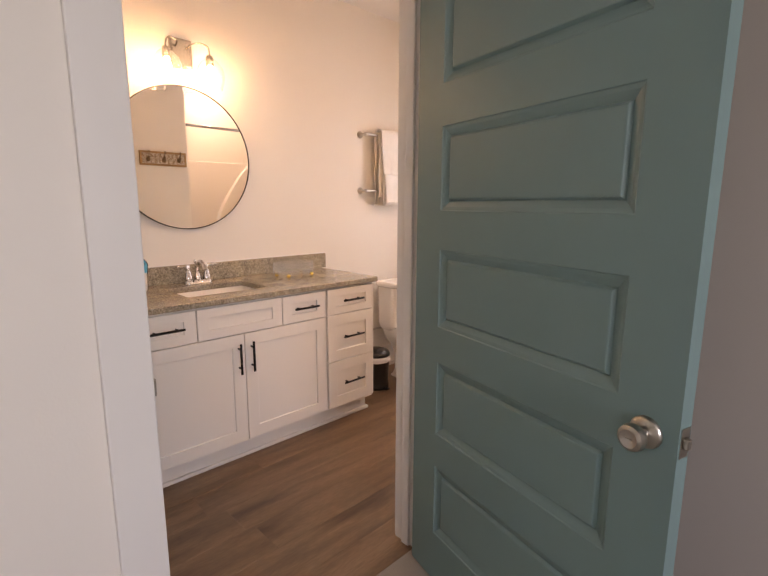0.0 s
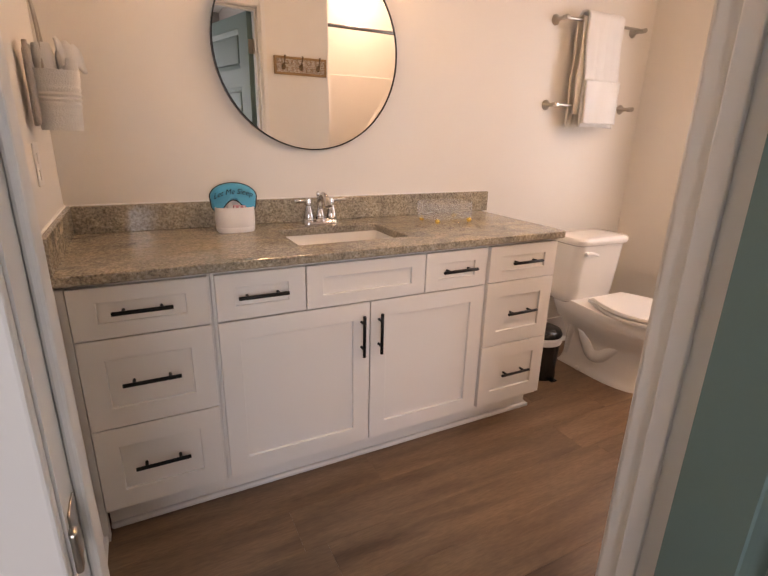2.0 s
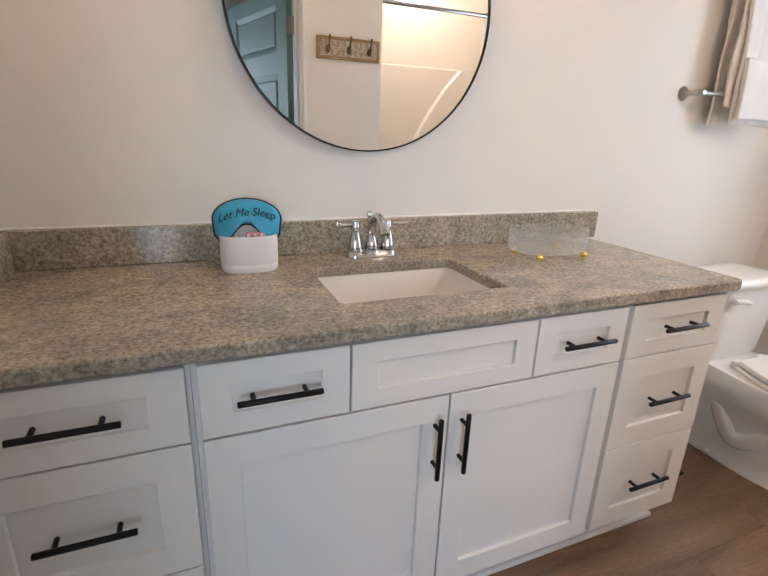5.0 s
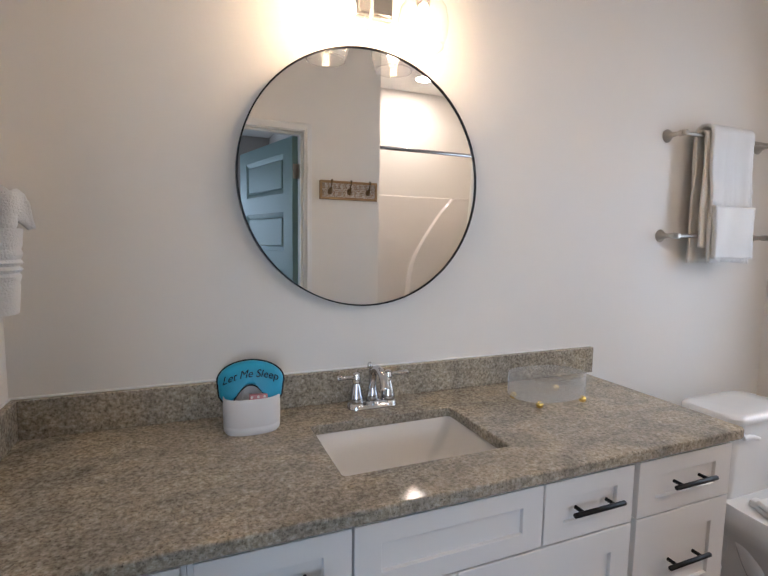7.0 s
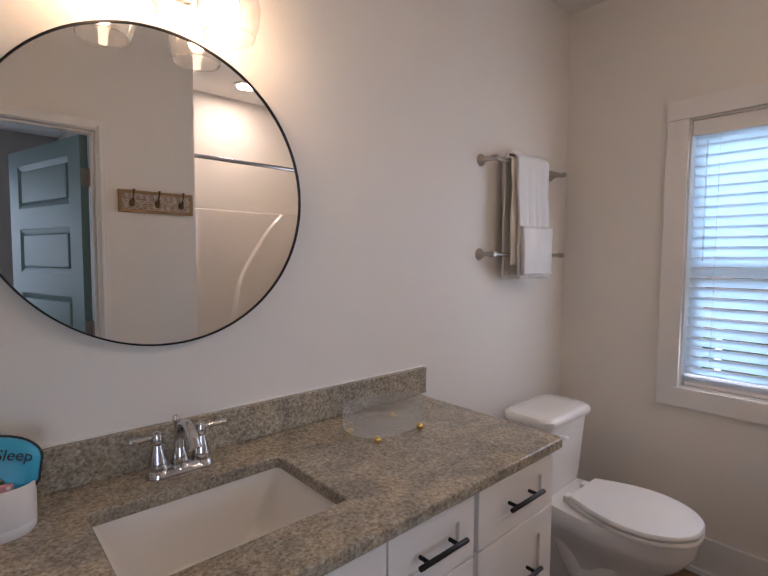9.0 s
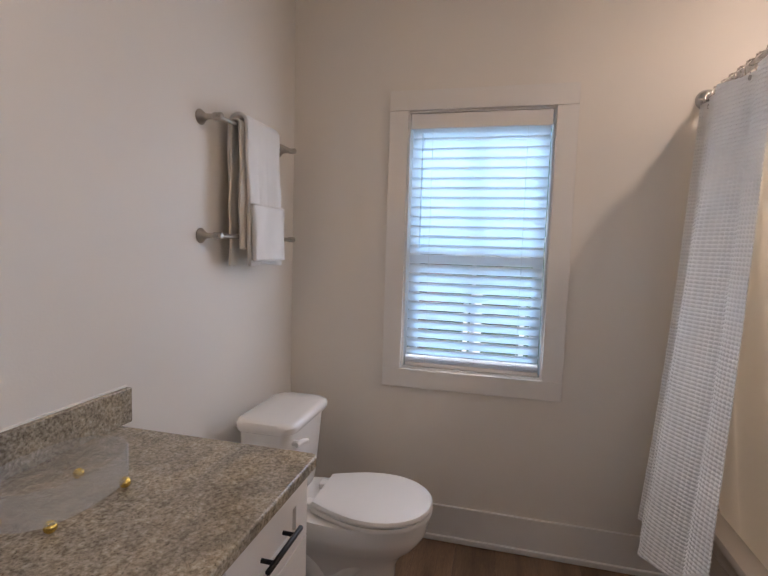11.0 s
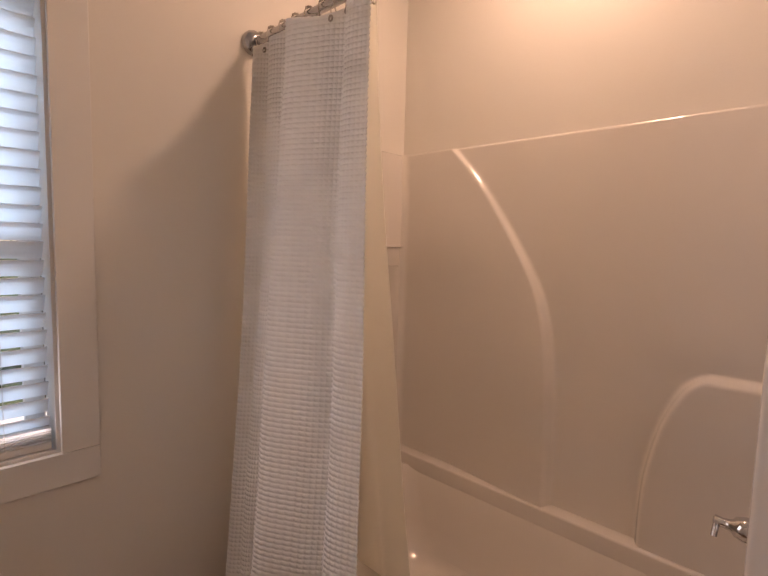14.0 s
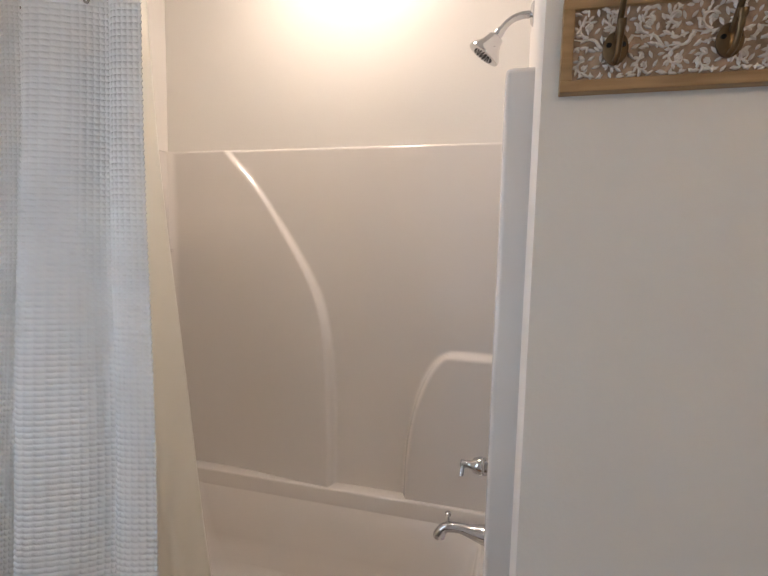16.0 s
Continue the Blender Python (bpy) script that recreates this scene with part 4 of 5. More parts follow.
    loft(bm, [seat_ring(0.96, 0.401), seat_ring(0.995, 0.405), seat_ring(1.0, 0.412), seat_ring(0.985, 0.420), seat_ring(0.95, 0.421)])
    part("seat", bm, "plastic_white", e, smooth=True)
    bm = bmesh.new()
    loft(bm, [seat_ring(0.955, 0.4245), seat_ring(0.99, 0.4255), seat_ring(1.0, 0.430), seat_ring(0.998, 0.437), seat_ring(0.975, 0.4435), seat_ring(0.8, 0.447), seat_ring(0.4, 0.448)])
    part("lid", bm, "plastic_white", e, smooth=True)
    for s in (-1, 1):
        bm = boxes((cx + s * 0.075 - 0.022, cx + s * 0.075 + 0.022, 2.252, 2.285, 0.398, 0.426), bev=0.006)
        part("hinge", bm, "plastic_white", e)
    v = thing("supply_valve", "braided supply hose and chrome stop valve by toilet", "valve")
    bm = bmesh.new()
    tube(bm, [(cx - 0.20, NY - 0.016, 0.19), (cx - 0.20, NY - 0.06, 0.19)], 0.009, 10)
    box(bm, cx - 0.215, cx - 0.185, NY - 0.085, NY - 0.06, 0.178, 0.202, 0.006)
    part("stop_valve", bm, "chrome", v)
    bm = bmesh.new()
    tube(bm, bend([(cx - 0.20, NY - 0.07, 0.20), (cx - 0.205, NY - 0.072, 0.27), (cx - 0.235, NY - 0.08, 0.33), (cx - 0.20, NY - 0.10, 0.37), (cx - 0.14, NY - 0.14, 0.378)], 7), 0.006, 8)
    part("hose", bm, "nickel", v, smooth=True)


toilet()


def bin_can():
    e = thing("trash_can", "small black step bin with white liner beside vanity", "trash can")
    cx, cy = 2.235, 2.33
    bm = bmesh.new()
    lathe(bm, [(0.082, 0), (0.092, 0.004), (0.092, 0.03), (0.088, 0.04), (0.098, 0.235)], Matrix.Translation((cx, cy, 0)), 32)
    part("body", bm, "bin_black", e, smooth=True)
    bm = bmesh.new()
    lathe(bm, [(0.1005, 0.205), (0.104, 0.212), (0.101, 0.222), (0.105, 0.232), (0.101, 0.243), (0.09, 0.245)], Matrix.Translation((cx, cy, 0)), 44, False)
    part("liner", bm, "bin_bag", e, "white bin bag folded over the rim", True)
    bm = bmesh.new()
    lathe(bm, [(0.100, 0.246), (0.101, 0.256), (0.092, 0.274), (0.06, 0.288), (0.02, 0.293)], Matrix.Translation((cx, cy, 0)), 32)
    part("lid", bm, "bin_black", e, smooth=True)
    part("pedal", boxes((cx - 0.02, cx + 0.02, cy - 0.125, cy - 0.085, 0.010, 0.018), bev=0.003), "bin_black", e)


bin_can()


# ---- window and blind ----
def window():
    e = tagged(new("window_1"), "white single-hung window with white wooden casing", "window", kind="structure")
    f = EX - 0.018
    part("casing", boxes((f, EX, W_Y0 - 0.088, W_Y0, W_Z0, W_Z1), bev=0.002), "trim", e)
    part("casing", boxes((f, EX, W_Y1, W_Y1 + 0.088, W_Z0, W_Z1), bev=0.002), "trim", e)
    part("header", boxes((f, EX, W_Y0 - 0.088, W_Y1 + 0.088, W_Z1 + 0.0015, W_Z1 + 0.09), bev=0.002), "trim", e)
    part("apron", boxes((f, EX, W_Y0 - 0.088, W_Y1 + 0.088, W_Z0 - 0.088, W_Z0 - 0.0005), bev=0.002), "trim", e)
    for r in ((EX, EX + 0.10, W_Y0 - 0.001, W_Y0 + 0.008, W_Z0, W_Z1), (EX, EX + 0.10, W_Y1 - 0.008, W_Y1 + 0.001, W_Z0, W_Z1), (EX, EX + 0.10, W_Y0 + 0.008, W_Y1 - 0.008, W_Z1 - 0.008, W_Z1 + 0.001), (EX, EX + 0.10, W_Y0 + 0.008, W_Y1 - 0.008, W_Z0 - 0.001, W_Z0 + 0.008)):
        part("liner", boxes(r), "trim", e)
    mid = 1.40
    for k, (z0, z1, x) in enumerate(((W_Z0 + 0.01, mid + 0.02, EX + 0.098), (mid - 0.02, W_Z1 - 0.01, EX + 0.128))):
        bm = bmesh.new()
        for r in ((W_Y0 + 0.01, W_Y0 + 0.055, z0, z1), (W_Y1 - 0.055, W_Y1 - 0.01, z0, z1), (W_Y0 + 0.055, W_Y1 - 0.055, z0, z0 + 0.05), (W_Y0 + 0.055, W_Y1 - 0.055, z1 - 0.04, z1)):
            box(bm, x, x + 0.028, *r, 0.002, 1)
        box(bm, x + 0.006, x + 0.02, 1.72, 1.74, z0 + 0.05, z1 - 0.04)
        s = part("sash", bm, "trim", e)
        for y0, y1 in ((W_Y0 + 0.055, 1.72), (1.74, W_Y1 - 0.055)):
            g = part("pane", boxes((x + 0.011, x + 0.014, y0, y1, z0 + 0.05, z1 - 0.04)), "pane", s)
            g.visible_shadow = False


window()


def blind():
    e = thing("window_blind", "white two-inch slatted blind lowered in the window", "blind")
    y0, y1 = W_Y0 + 0.012, W_Y1 - 0.012
    bm = boxes((EX - 0.004, EX + 0.008, y0, y1, W_Z1 - 0.078, W_Z1 - 0.012), bev=0.002)
    part("valance", bm, "plastic_white", e)
    part("headrail", boxes((EX + 0.014, EX + 0.064, y0 + 0.004, y1 - 0.004, W_Z1 - 0.06, W_Z1 - 0.012)), "plastic_white", e)
    top, low, n = W_Z1 - 0.090, 0.898, 24
    a = radians(56)
    bm = bmesh.new()
    prof = [(-0.025, -0.0013), (-0.012, 0.0006), (0, 0.0012), (0.012, 0.0006), (0.025, -0.0013)]
    loop = prof + [(u, w - 0.0026) for u, w in reversed(prof)]
    loft(bm, [[(u * math.cos(a) + w * math.sin(a), y, -u * math.sin(a) + w * math.cos(a)) for u, w in loop] for y in (y0 + 0.004, y1 - 0.004)])
    first = part("slat", bm, "slat", e)
    first.location = (EX + 0.035, 0, top)
    for i in range(1, n):
        ob = new("slat", first.data)
        ob.parent = e
        ob.location = (EX + 0.035, 0, top + (low - top) * i / (n - 1))
        ob.rotation_euler = (0, 0.05 * math.sin(i * 2.1), 0)
    for i in range(5):
        ob = part("stacked_slat", boxes((EX + 0.010, EX + 0.060, y0 + 0.004, y1 - 0.004, W_Z0 + 0.030 + i * 0.0072, W_Z0 + 0.0345 + i * 0.0072)), "slat", e)
    part("bottom_rail", boxes((EX + 0.010, EX + 0.060, y0 + 0.004, y1 - 0.004, W_Z0 + 0.010, W_Z0 + 0.029), bev=0.003), "plastic_white", e)
    for y in (y0 + 0.10, y1 - 0.10):
        for x in (EX + 0.008, EX + 0.062):
            bm = bmesh.new()
            tube(bm, [(x, y, W_Z1 - 0.05), (x, y, W_Z0 + 0.03)], 0.0009, 6)
            part("ladder_cord", bm, "plastic_white", e)
    bm = bmesh.new()
    tube(bm, [(EX + 0.002, y1 - 0.055, W_Z1 - 0.10), (EX + 0.001, y1 - 0.056, W_Z1 - 0.62)], 0.0036, 8)
    part("wand", bm, "acrylic", e, "clear tilt wand")


blind()


# ---- tub and surround ----
TX0, TX1, TY0, RIM = ALC_X + 0.004, EX - 0.002, ALC_Y + 0.002, 0.425


def tub():
    e = thing("bathtub", "glossy white fibreglass alcove bathtub with apron", "bathtub")
    bm = bmesh.new()
    a = dict(n=8)
    loft(bm, [rounded(TX0, TX1, TY0, TUB_Y, RIM - 0.03, 0.012, **a), rounded(TX0, TX1, TY0, TUB_Y, RIM - 0.010, 0.012, **a), rounded(TX0 + 0.003, TX1 - 0.003, TY0 + 0.003, TUB_Y - 0.008, RIM, 0.012, **a), rounded(TX0 + 0.075, TX1 - 0.06, TY0 + 0.055, TUB_Y - 0.085, RIM, 0.12, **a), rounded(TX0 + 0.085, TX1 - 0.07, TY0 + 0.065, TUB_Y - 0.095, RIM - 0.012, 0.12, **a), rounded(TX0 + 0.11, TX1 - 0.13, TY0 + 0.085, TUB_Y - 0.115, 0.22, 0.13, **a), rounded(TX0 + 0.13, TX1 - 0.20, TY0 + 0.10, TUB_Y - 0.135, 0.12, 0.13, **a), rounded(TX0 + 0.17, TX1 - 0.26, TY0 + 0.14, TUB_Y - 0.17, 0.085, 0.12, **a)], True, False)
    bm.verts.ensure_lookup_table()
    bm.faces.new(list(bm.verts)[-36:])
    part("basin", bm, "fibreglass", e, smooth=True)
    bm = boxes((TX0, TX1, TUB_Y - 0.030, TUB_Y - 0.012, 0.0, RIM - 0.055), bev=0.004)
    box(bm, TX0, TX1, TUB_Y - 0.045, TUB_Y, RIM - 0.075, RIM - 0.006, 0.016, 4)
    part("apron", bm, "fibreglass", e, smooth=True)
    bm = bmesh.new()
    lathe(bm, [(0.035, 0), (0.035, 0.003), (0.03, 0.005)], Matrix.Translation((1.95, 0.47, 0.086)))
    part("drain", bm, "chrome", e, "chrome drain", True)


tub()


def smoothstep(a, b, v):
    t = min(1.0, max(0.0, (v - a) / (b - a)))
    return t * t * (3 - 2 * t)


SUR_TOP = 1.765
BACK = ALC_Y + 0.012
big_arc = bend([(2.83, 0, 1.79), (2.80, 0, 1.757), (2.681, 0, 1.628), (2.586, 0, 1.497), (2.493, 0, 1.358), (2.411, 0, 1.202), (2.366, 0, 1.0), (2.347, 0, 0.70), (2.346, 0, 0.40)], 10)
small_arc = bend([(2.050, 0, 0.40), (2.047, 0, 0.62), (2.034, 0, 0.745), (2.002, 0, 0.88), (1.952, 0, 0.985), (1.885, 0, 1.035), (1.80, 0, 1.036), (1.70, 0, 1.022)], 10)


def at_height(line, z):
    """The x of a falling or rising line at height z."""
    best = None
    for p, q in zip(line, line[1:]):
        lo, hi = sorted((p.z, q.z))
        if lo <= z <= hi and hi > lo:
            x = p.x + (q.x - p.x) * (z - p.z) / (q.z - p.z)
            best = x if best is None else max(best, x)
    return best


def relief(x, z):
    """How far the back panel stands out of its plane."""
    out = 0.0
    ax = at_height(big_arc, z)
    if ax is not None:
        d = x - ax
        slope = max(0.35, min(1.0, (1.9 - z)))
        out += 0.046 * slope * smoothstep(-0.016, 0.006, d) * (1 - 0.92 * smoothstep(0.0, 0.50, d))
    sx = at_height(small_arc, z)
    if z < 1.05 and sx is not None:
        out += 0.040 * smoothstep(0.016, -0.008, x - sx) * (1 - smoothstep(1.018, 1.038, z))
    out += 0.006 * smoothstep(2.10, 1.99, x) * smoothstep(1.0, 1.1, z)
    return out


def surround():
    e = thing("tub_surround", "glossy white moulded fibreglass shower surround with arched relief", "shower surround")
    nx, nz = 200, 190
    x0, x1, z0, z1 = ALC_X + 0.02, EX - 0.012, RIM + 0.045, SUR_TOP
    grid = []
    for i in range(nz + 1):
        z = z0 + (z1 - z0) * i / nz
        row = []
        for j in range(nx + 1):
            x = x0 + (x1 - x0) * j / nx
            cov = 0.030 * (smoothstep(x1 - 0.05, x1, x) ** 2 + smoothstep(x0 + 0.05, x0, x) ** 2)
            row.append((x, BACK + relief(x, z) + cov, z))
        grid.append(row)
    grid.append([(p[0], ALC_Y + 0.001, SUR_TOP + 0.004) for p in grid[-1]])
    sheet("back_panel", grid, "fibreglass", e)
    # ledge under the back panel
    bm = bmesh.new()
    box(bm, x0 - 0.01, x1 + 0.008, ALC_Y + 0.001, ALC_Y + 0.0672, RIM - 0.035, RIM + 0.050, 0.008, 4)
    part("ledge", bm, "fibreglass", e, smooth=True)
    bm = bmesh.new()
    box(bm, EX - 0.0722, EX - 0.002, ALC_Y + 0.06, TUB_Y - 0.10, RIM - 0.035, RIM + 0.048, 0.008, 4)
    part("ledge", bm, "fibreglass", e, smooth=True)
    # end panels with their front flanges
    bm = bmesh.new()
    box(bm, EX - 0.026, EX - 0.001, ALC_Y + 0.002, TUB_Y - 0.02, RIM, SUR_TOP, 0.006, 3)
    part("end_panel", bm, "fibreglass", e, smooth=True)
    bm = bmesh.new()
    box(bm, ALC_X + 0.001, ALC_X + 0.040, ALC_Y + 0.002, 0.80, RIM, SUR_TOP, 0.006, 3)
    box(bm, ALC_X - 0.018, ALC_X + 0.055, 0.785, 0.815, RIM - 0.001, SUR_TOP + 0.002, 0.012, 4)
    part("end_panel", bm, "fibreglass", e, smooth=True)
    # soap shelf on the far end
    bm = bmesh.new()
    box(bm, EX - 0.085, EX - 0.024, 0.20, 0.50, 1.290, 1.372, 0.006, 3)
    box(bm, EX - 0.092, EX - 0.024, 0.19, 0.51, 1.368, 1.376, 0.003, 2)
    part("soap_shelf", bm, "fibreglass", e, smooth=True)


surround()
ball = thing("bath_pouf", "small white round bath pouf on the soap shelf", "sponge")
bm = bmesh.new()
bmesh.ops.create_icosphere(bm, subdivisions=4, radius=0.031, matrix=Matrix.Translation((EX - 0.06, 0.405, 1.407)))
for v in bm.verts:
    v.co += (v.co - Vector((EX - 0.06, 0.405, 1.407))) * 0.12 * noise.noise(v.co * 60)
part("mesh_ball", bm, "towel", ball, smooth=True)

# ---- shower fittings ----
def shower_head():
    e = thing("wall_shower", "chrome shower head on a bent arm", "shower head")
    y, z = 0.45, 2.022
    bm = bmesh.new()
    lathe(bm, [(0.030, 0), (0.030, 0.003), (0.022, 0.008), (0.012, 0.010)], Matrix.Translation((ALC_X, y, z)) @ Matrix.Rotation(radians(90), 4, "Y"), 24)
    part("flange", bm, "chrome", e, smooth=True)
    bm = bmesh.new()
    tube(bm, bend([(ALC_X + 0.005, y, z), (ALC_X + 0.035, y, z - 0.002), (ALC_X + 0.062, y, z - 0.014), (ALC_X + 0.085, y, z - 0.038)], 6), 0.0095, 12)
    part("arm", bm, "chrome", e, smooth=True)
    m = Matrix.Translation((ALC_X + 0.083, y, z - 0.036)) @ Matrix.Rotation(radians(180 - 36), 4, "Y")
    bm = bmesh.new()
    lathe(bm, [(0.012, -0.004), (0.013, 0.008), (0.012, 0.014), (0.021, 0.018), (0.024, 0.030), (0.031, 0.045), (0.043, 0.060), (0.046, 0.066), (0.045, 0.072), (0.039, 0.0725)], m, 32)
    h = part("head", bm, "chrome", e, smooth=True)
    bm = bmesh.new()
    for rr, cnt in ((0.008, 6), (0.017, 12), (0.026, 18)):
        for i in range(cnt):
            a = 2 * math.pi * i / cnt
            lathe(bm, [(0.0021, 0.072), (0.0014, 0.076)], m @ Matrix.Translation((rr * math.cos(a), rr * math.sin(a), 0)), 6)
    part("nozzles", bm, "black", h, "black rubber nozzles")


def valve():
    e = thing("shower_valve", "chrome shower valve with round plate and lever", "shower valve")
    x, y, z = ALC_X + 0.040, 0.45, 0.785
    m = Matrix.Translation((x, y, z)) @ Matrix.Rotation(radians(90), 4, "Y")
    bm = bmesh.new()
    lathe(bm, [(0.078, 0), (0.078, 0.003), (0.06, 0.008), (0.025, 0.011)], m, 40)
    part("plate", bm, "chrome", e, smooth=True)
    bm = bmesh.new()
    lathe(bm, [(0.025, 0.008), (0.025, 0.030), (0.0265, 0.032), (0.027, 0.046), (0.022, 0.062), (0.013, 0.070), (0.010, 0.085), (0.012, 0.10), (0.008, 0.103)], m, 28)
    h = part("handle", bm, "chrome", e, smooth=True)
    bm = bmesh.new()
    tube(bm, bend([(x + 0.094, y, z + 0.002), (x + 0.096, y + 0.012, z - 0.010), (x + 0.097, y + 0.02, z - 0.028)], 5), 0.0065, 10)
    part("lever", bm, "chrome", h, smooth=True)


def spout():
    e = thing("tub_spout", "chrome tub spout with a diverter knob", "tub spout")
    x, y, z = ALC_X + 0.040, 0.45, 0.575
    path = bend([(x, y, z), (x + 0.05, y, z + 0.004), (x + 0.105, y, z + 0.010), (x + 0.140, y, z + 0.004), (x + 0.155, y, z - 0.018), (x + 0.156, y, z - 0.028)], 6)
    bm = bmesh.new()
    rs = [0.031 - 0.016 * smoothstep(0, 0.10, p.x - x) + 0.004 * smoothstep(0.14, 0.16, p.x - x) for p in path]
    tube(bm, path, rs, 20)
    lathe(bm, [(0.034, 0), (0.034, 0.008), (0.030, 0.012)], Matrix.Translation((x, y, z)) @ Matrix.Rotation(radians(90), 4, "Y"), 24)
    part("body", bm, "chrome", e, smooth=True)
    bm = bmesh.new()
    lathe(bm, [(0.004, 0.0), (0.004, 0.022), (0.009, 0.026), (0.010, 0.034), (0.005, 0.038)], Matrix.Translation((x + 0.132, y, z + 0.018)), 14)
    part("diverter", bm, "chrome", e, smooth=True)


shower_head()
valve()
spout()

ROD_Y, ROD_Z = 0.852, 2.012
rod = thing("shower_rod", "satin steel shower curtain rod between two walls", "curtain rod")
bm = bmesh.new()
tube(bm, [(ALC_X + 0.002, ROD_Y, ROD_Z), (EX - 0.002, ROD_Y, ROD_Z)], 0.0128, 20)
part("pole", bm, "steel", rod, smooth=True)
for x, s in ((EX, -1), (ALC_X, 1)):
    bm = bmesh.new()
    lathe(bm, [(0.038, 0), (0.0385, 0.008), (0.034, 0.022), (0.022, 0.030), (0.0150, 0.032)], Matrix.Translation((x, ROD_Y, ROD_Z)) @ Matrix.Rotation(radians(90 * s), 4, "Y"), 32)
    part("end_cup", bm, "steel", rod, smooth=True)


def curtain(name, label, material, top, low, z_top, z_bot, rib, nu, nv, dip):
    """A hanging cloth between two plan lines, one at the rod and one at the hem."""
    steps = nu // (len(top) - 1)
    a = bend([(x, y, 0) for x, y in top], steps)
    c = bend([(x, y, 0) for x, y in low], steps)
    rows = []
    for i in range(nv + 1):
        f = i / nv
        g = 0.35 * f + 0.65 * f ** 1.5
        row = []
        for j, (p, q) in enumerate(zip(a, c)):
            u = j / (len(a) - 1)
            zb = z_bot + dip * (0.5 * math.sin(u * 9 + 0.5) - 1.3 * u ** 8)
            z = z_top + 0.006 * math.cos(u * 32) * (1 - f) + (zb - z_top) * f
            k = rib * (abs(math.sin((z_top - z) * math.pi / 0.0138)) ** 0.7) * (0.4 + 0.6 * abs(math.sin(j * 0.52)))
            sway = 0.006 * math.sin(f * 5 + u * 11) * f
            row.append((p.x + (q.x - p.x) * g + 0.004 * math.sin(f * 9 + u * 6), p.y + (q.y - p.y) * g + k + sway, z))
        rows.append(row)
    return tagged(sheet(name, rows, material, thick=0.0016), label, "curtain")


curtain("shower_curtain", "white cotton waffle-weave shower curtain drawn to one side", "curtain",
        [(3.045, 0.862), (3.00, 0.892), (2.955, 0.864), (2.905, 0.896), (2.852, 0.874), (2.832, 0.838), (2.800, 0.918), (2.690, 0.880), (2.625, 0.850), (2.585, 0.890), (2.515, 0.878)],
        [(3.03, 0.955), (2.99, 1.000), (2.935, 0.960), (2.885, 1.012), (2.850, 0.985), (2.818, 0.900), (2.796, 1.050), (2.665, 0.992), (2.585, 0.930), (2.525, 0.990), (2.420, 0.968)],
        1.974, 0.275, 0.0058, 360, 720, 0.05)
curtain("curtain_liner", "cream plain shower liner hanging inside the tub", "liner",
        [(3.03, 0.842), (2.92, 0.834), (2.80, 0.846), (2.70, 0.832), (2.61, 0.844), (2.535, 0.840)],
        [(2.96, 0.725), (2.84, 0.700), (2.72, 0.730), (2.61, 0.690), (2.53, 0.735), (2.445, 0.715)],
        1.968, 0.34, 0.0, 90, 120, 0.02)
for i in range(9):
    x = 3.032 - 0.0618 * i
    ring = thing("curtain_ring", "small nickel roller ring holding the shower curtain", "curtain ring", "curtain rings on the rod")
    bm = bmesh.new()
    pts = [(x + 0.004 * math.sin(a * 2), ROD_Y + 0.021 * math.sin(a), ROD_Z - 0.012 + (0.031 if math.cos(a) > 0 else 0.038) * math.cos(a)) for a in [2 * math.pi * k / 22 for k in range(23)]]
    tube(bm, pts, 0.0016, 6)
    part("wire", bm, "nickel", ring, smooth=True)
    for k in range(5):
        a = radians(-50 + 25 * k)
        bm = bmesh.new()
        bmesh.ops.create_uvsphere(bm, u_segments=8, v_segments=6, radius=0.0042, matrix=Matrix.Translation((x, ROD_Y + 0.019 * math.sin(a), ROD_Z + 0.0185 * math.cos(a))))
        part("roller", bm, "nickel", ring, smooth=True)
    bm = bmesh.new()
    lathe(bm, [(0.0045, -0.0015), (0.0085, -0.0015), (0.0085, 0.0015), (0.0045, 0.0015)], Matrix.Translation((x, ROD_Y + 0.030, ROD_Z - 0.058)) @ Matrix.Rotation(radians(90), 4, "X"), 14, False)
    part("grommet", bm, "nickel", ring, "metal eyelet", True)

# bath mat folded over the tub's rim
rows = []
for k in range(60):
    t = k / 59.0
    if t < 0.42:
        y, z = TUB_Y - 0.100, RIM - 0.20 + 0.21 * t / 0.42
    elif t < 0.58:
        a = (t - 0.42) / 0.16
        y, z = TUB_Y - 0.10 + 0.116 * a, RIM + 0.010 + 0.006 * math.sin(a * math.pi)
    else:
        y, z = TUB_Y + 0.016, RIM + 0.010 - 0.22 * (t - 0.58) / 0.42
    rows.append([(1.99 + 0.40 * j / 40 + 0.004 * math.sin(k * 0.3), y + 0.003 * math.sin(j * 0.7), z + 0.0025 * math.sin(j * 0.5 + k * 0.2)) for j in range(41)])
tagged(sheet("bath_mat", rows, "towel", thick=0.012), "white terry bath mat folded over tub rim", "bath mat")


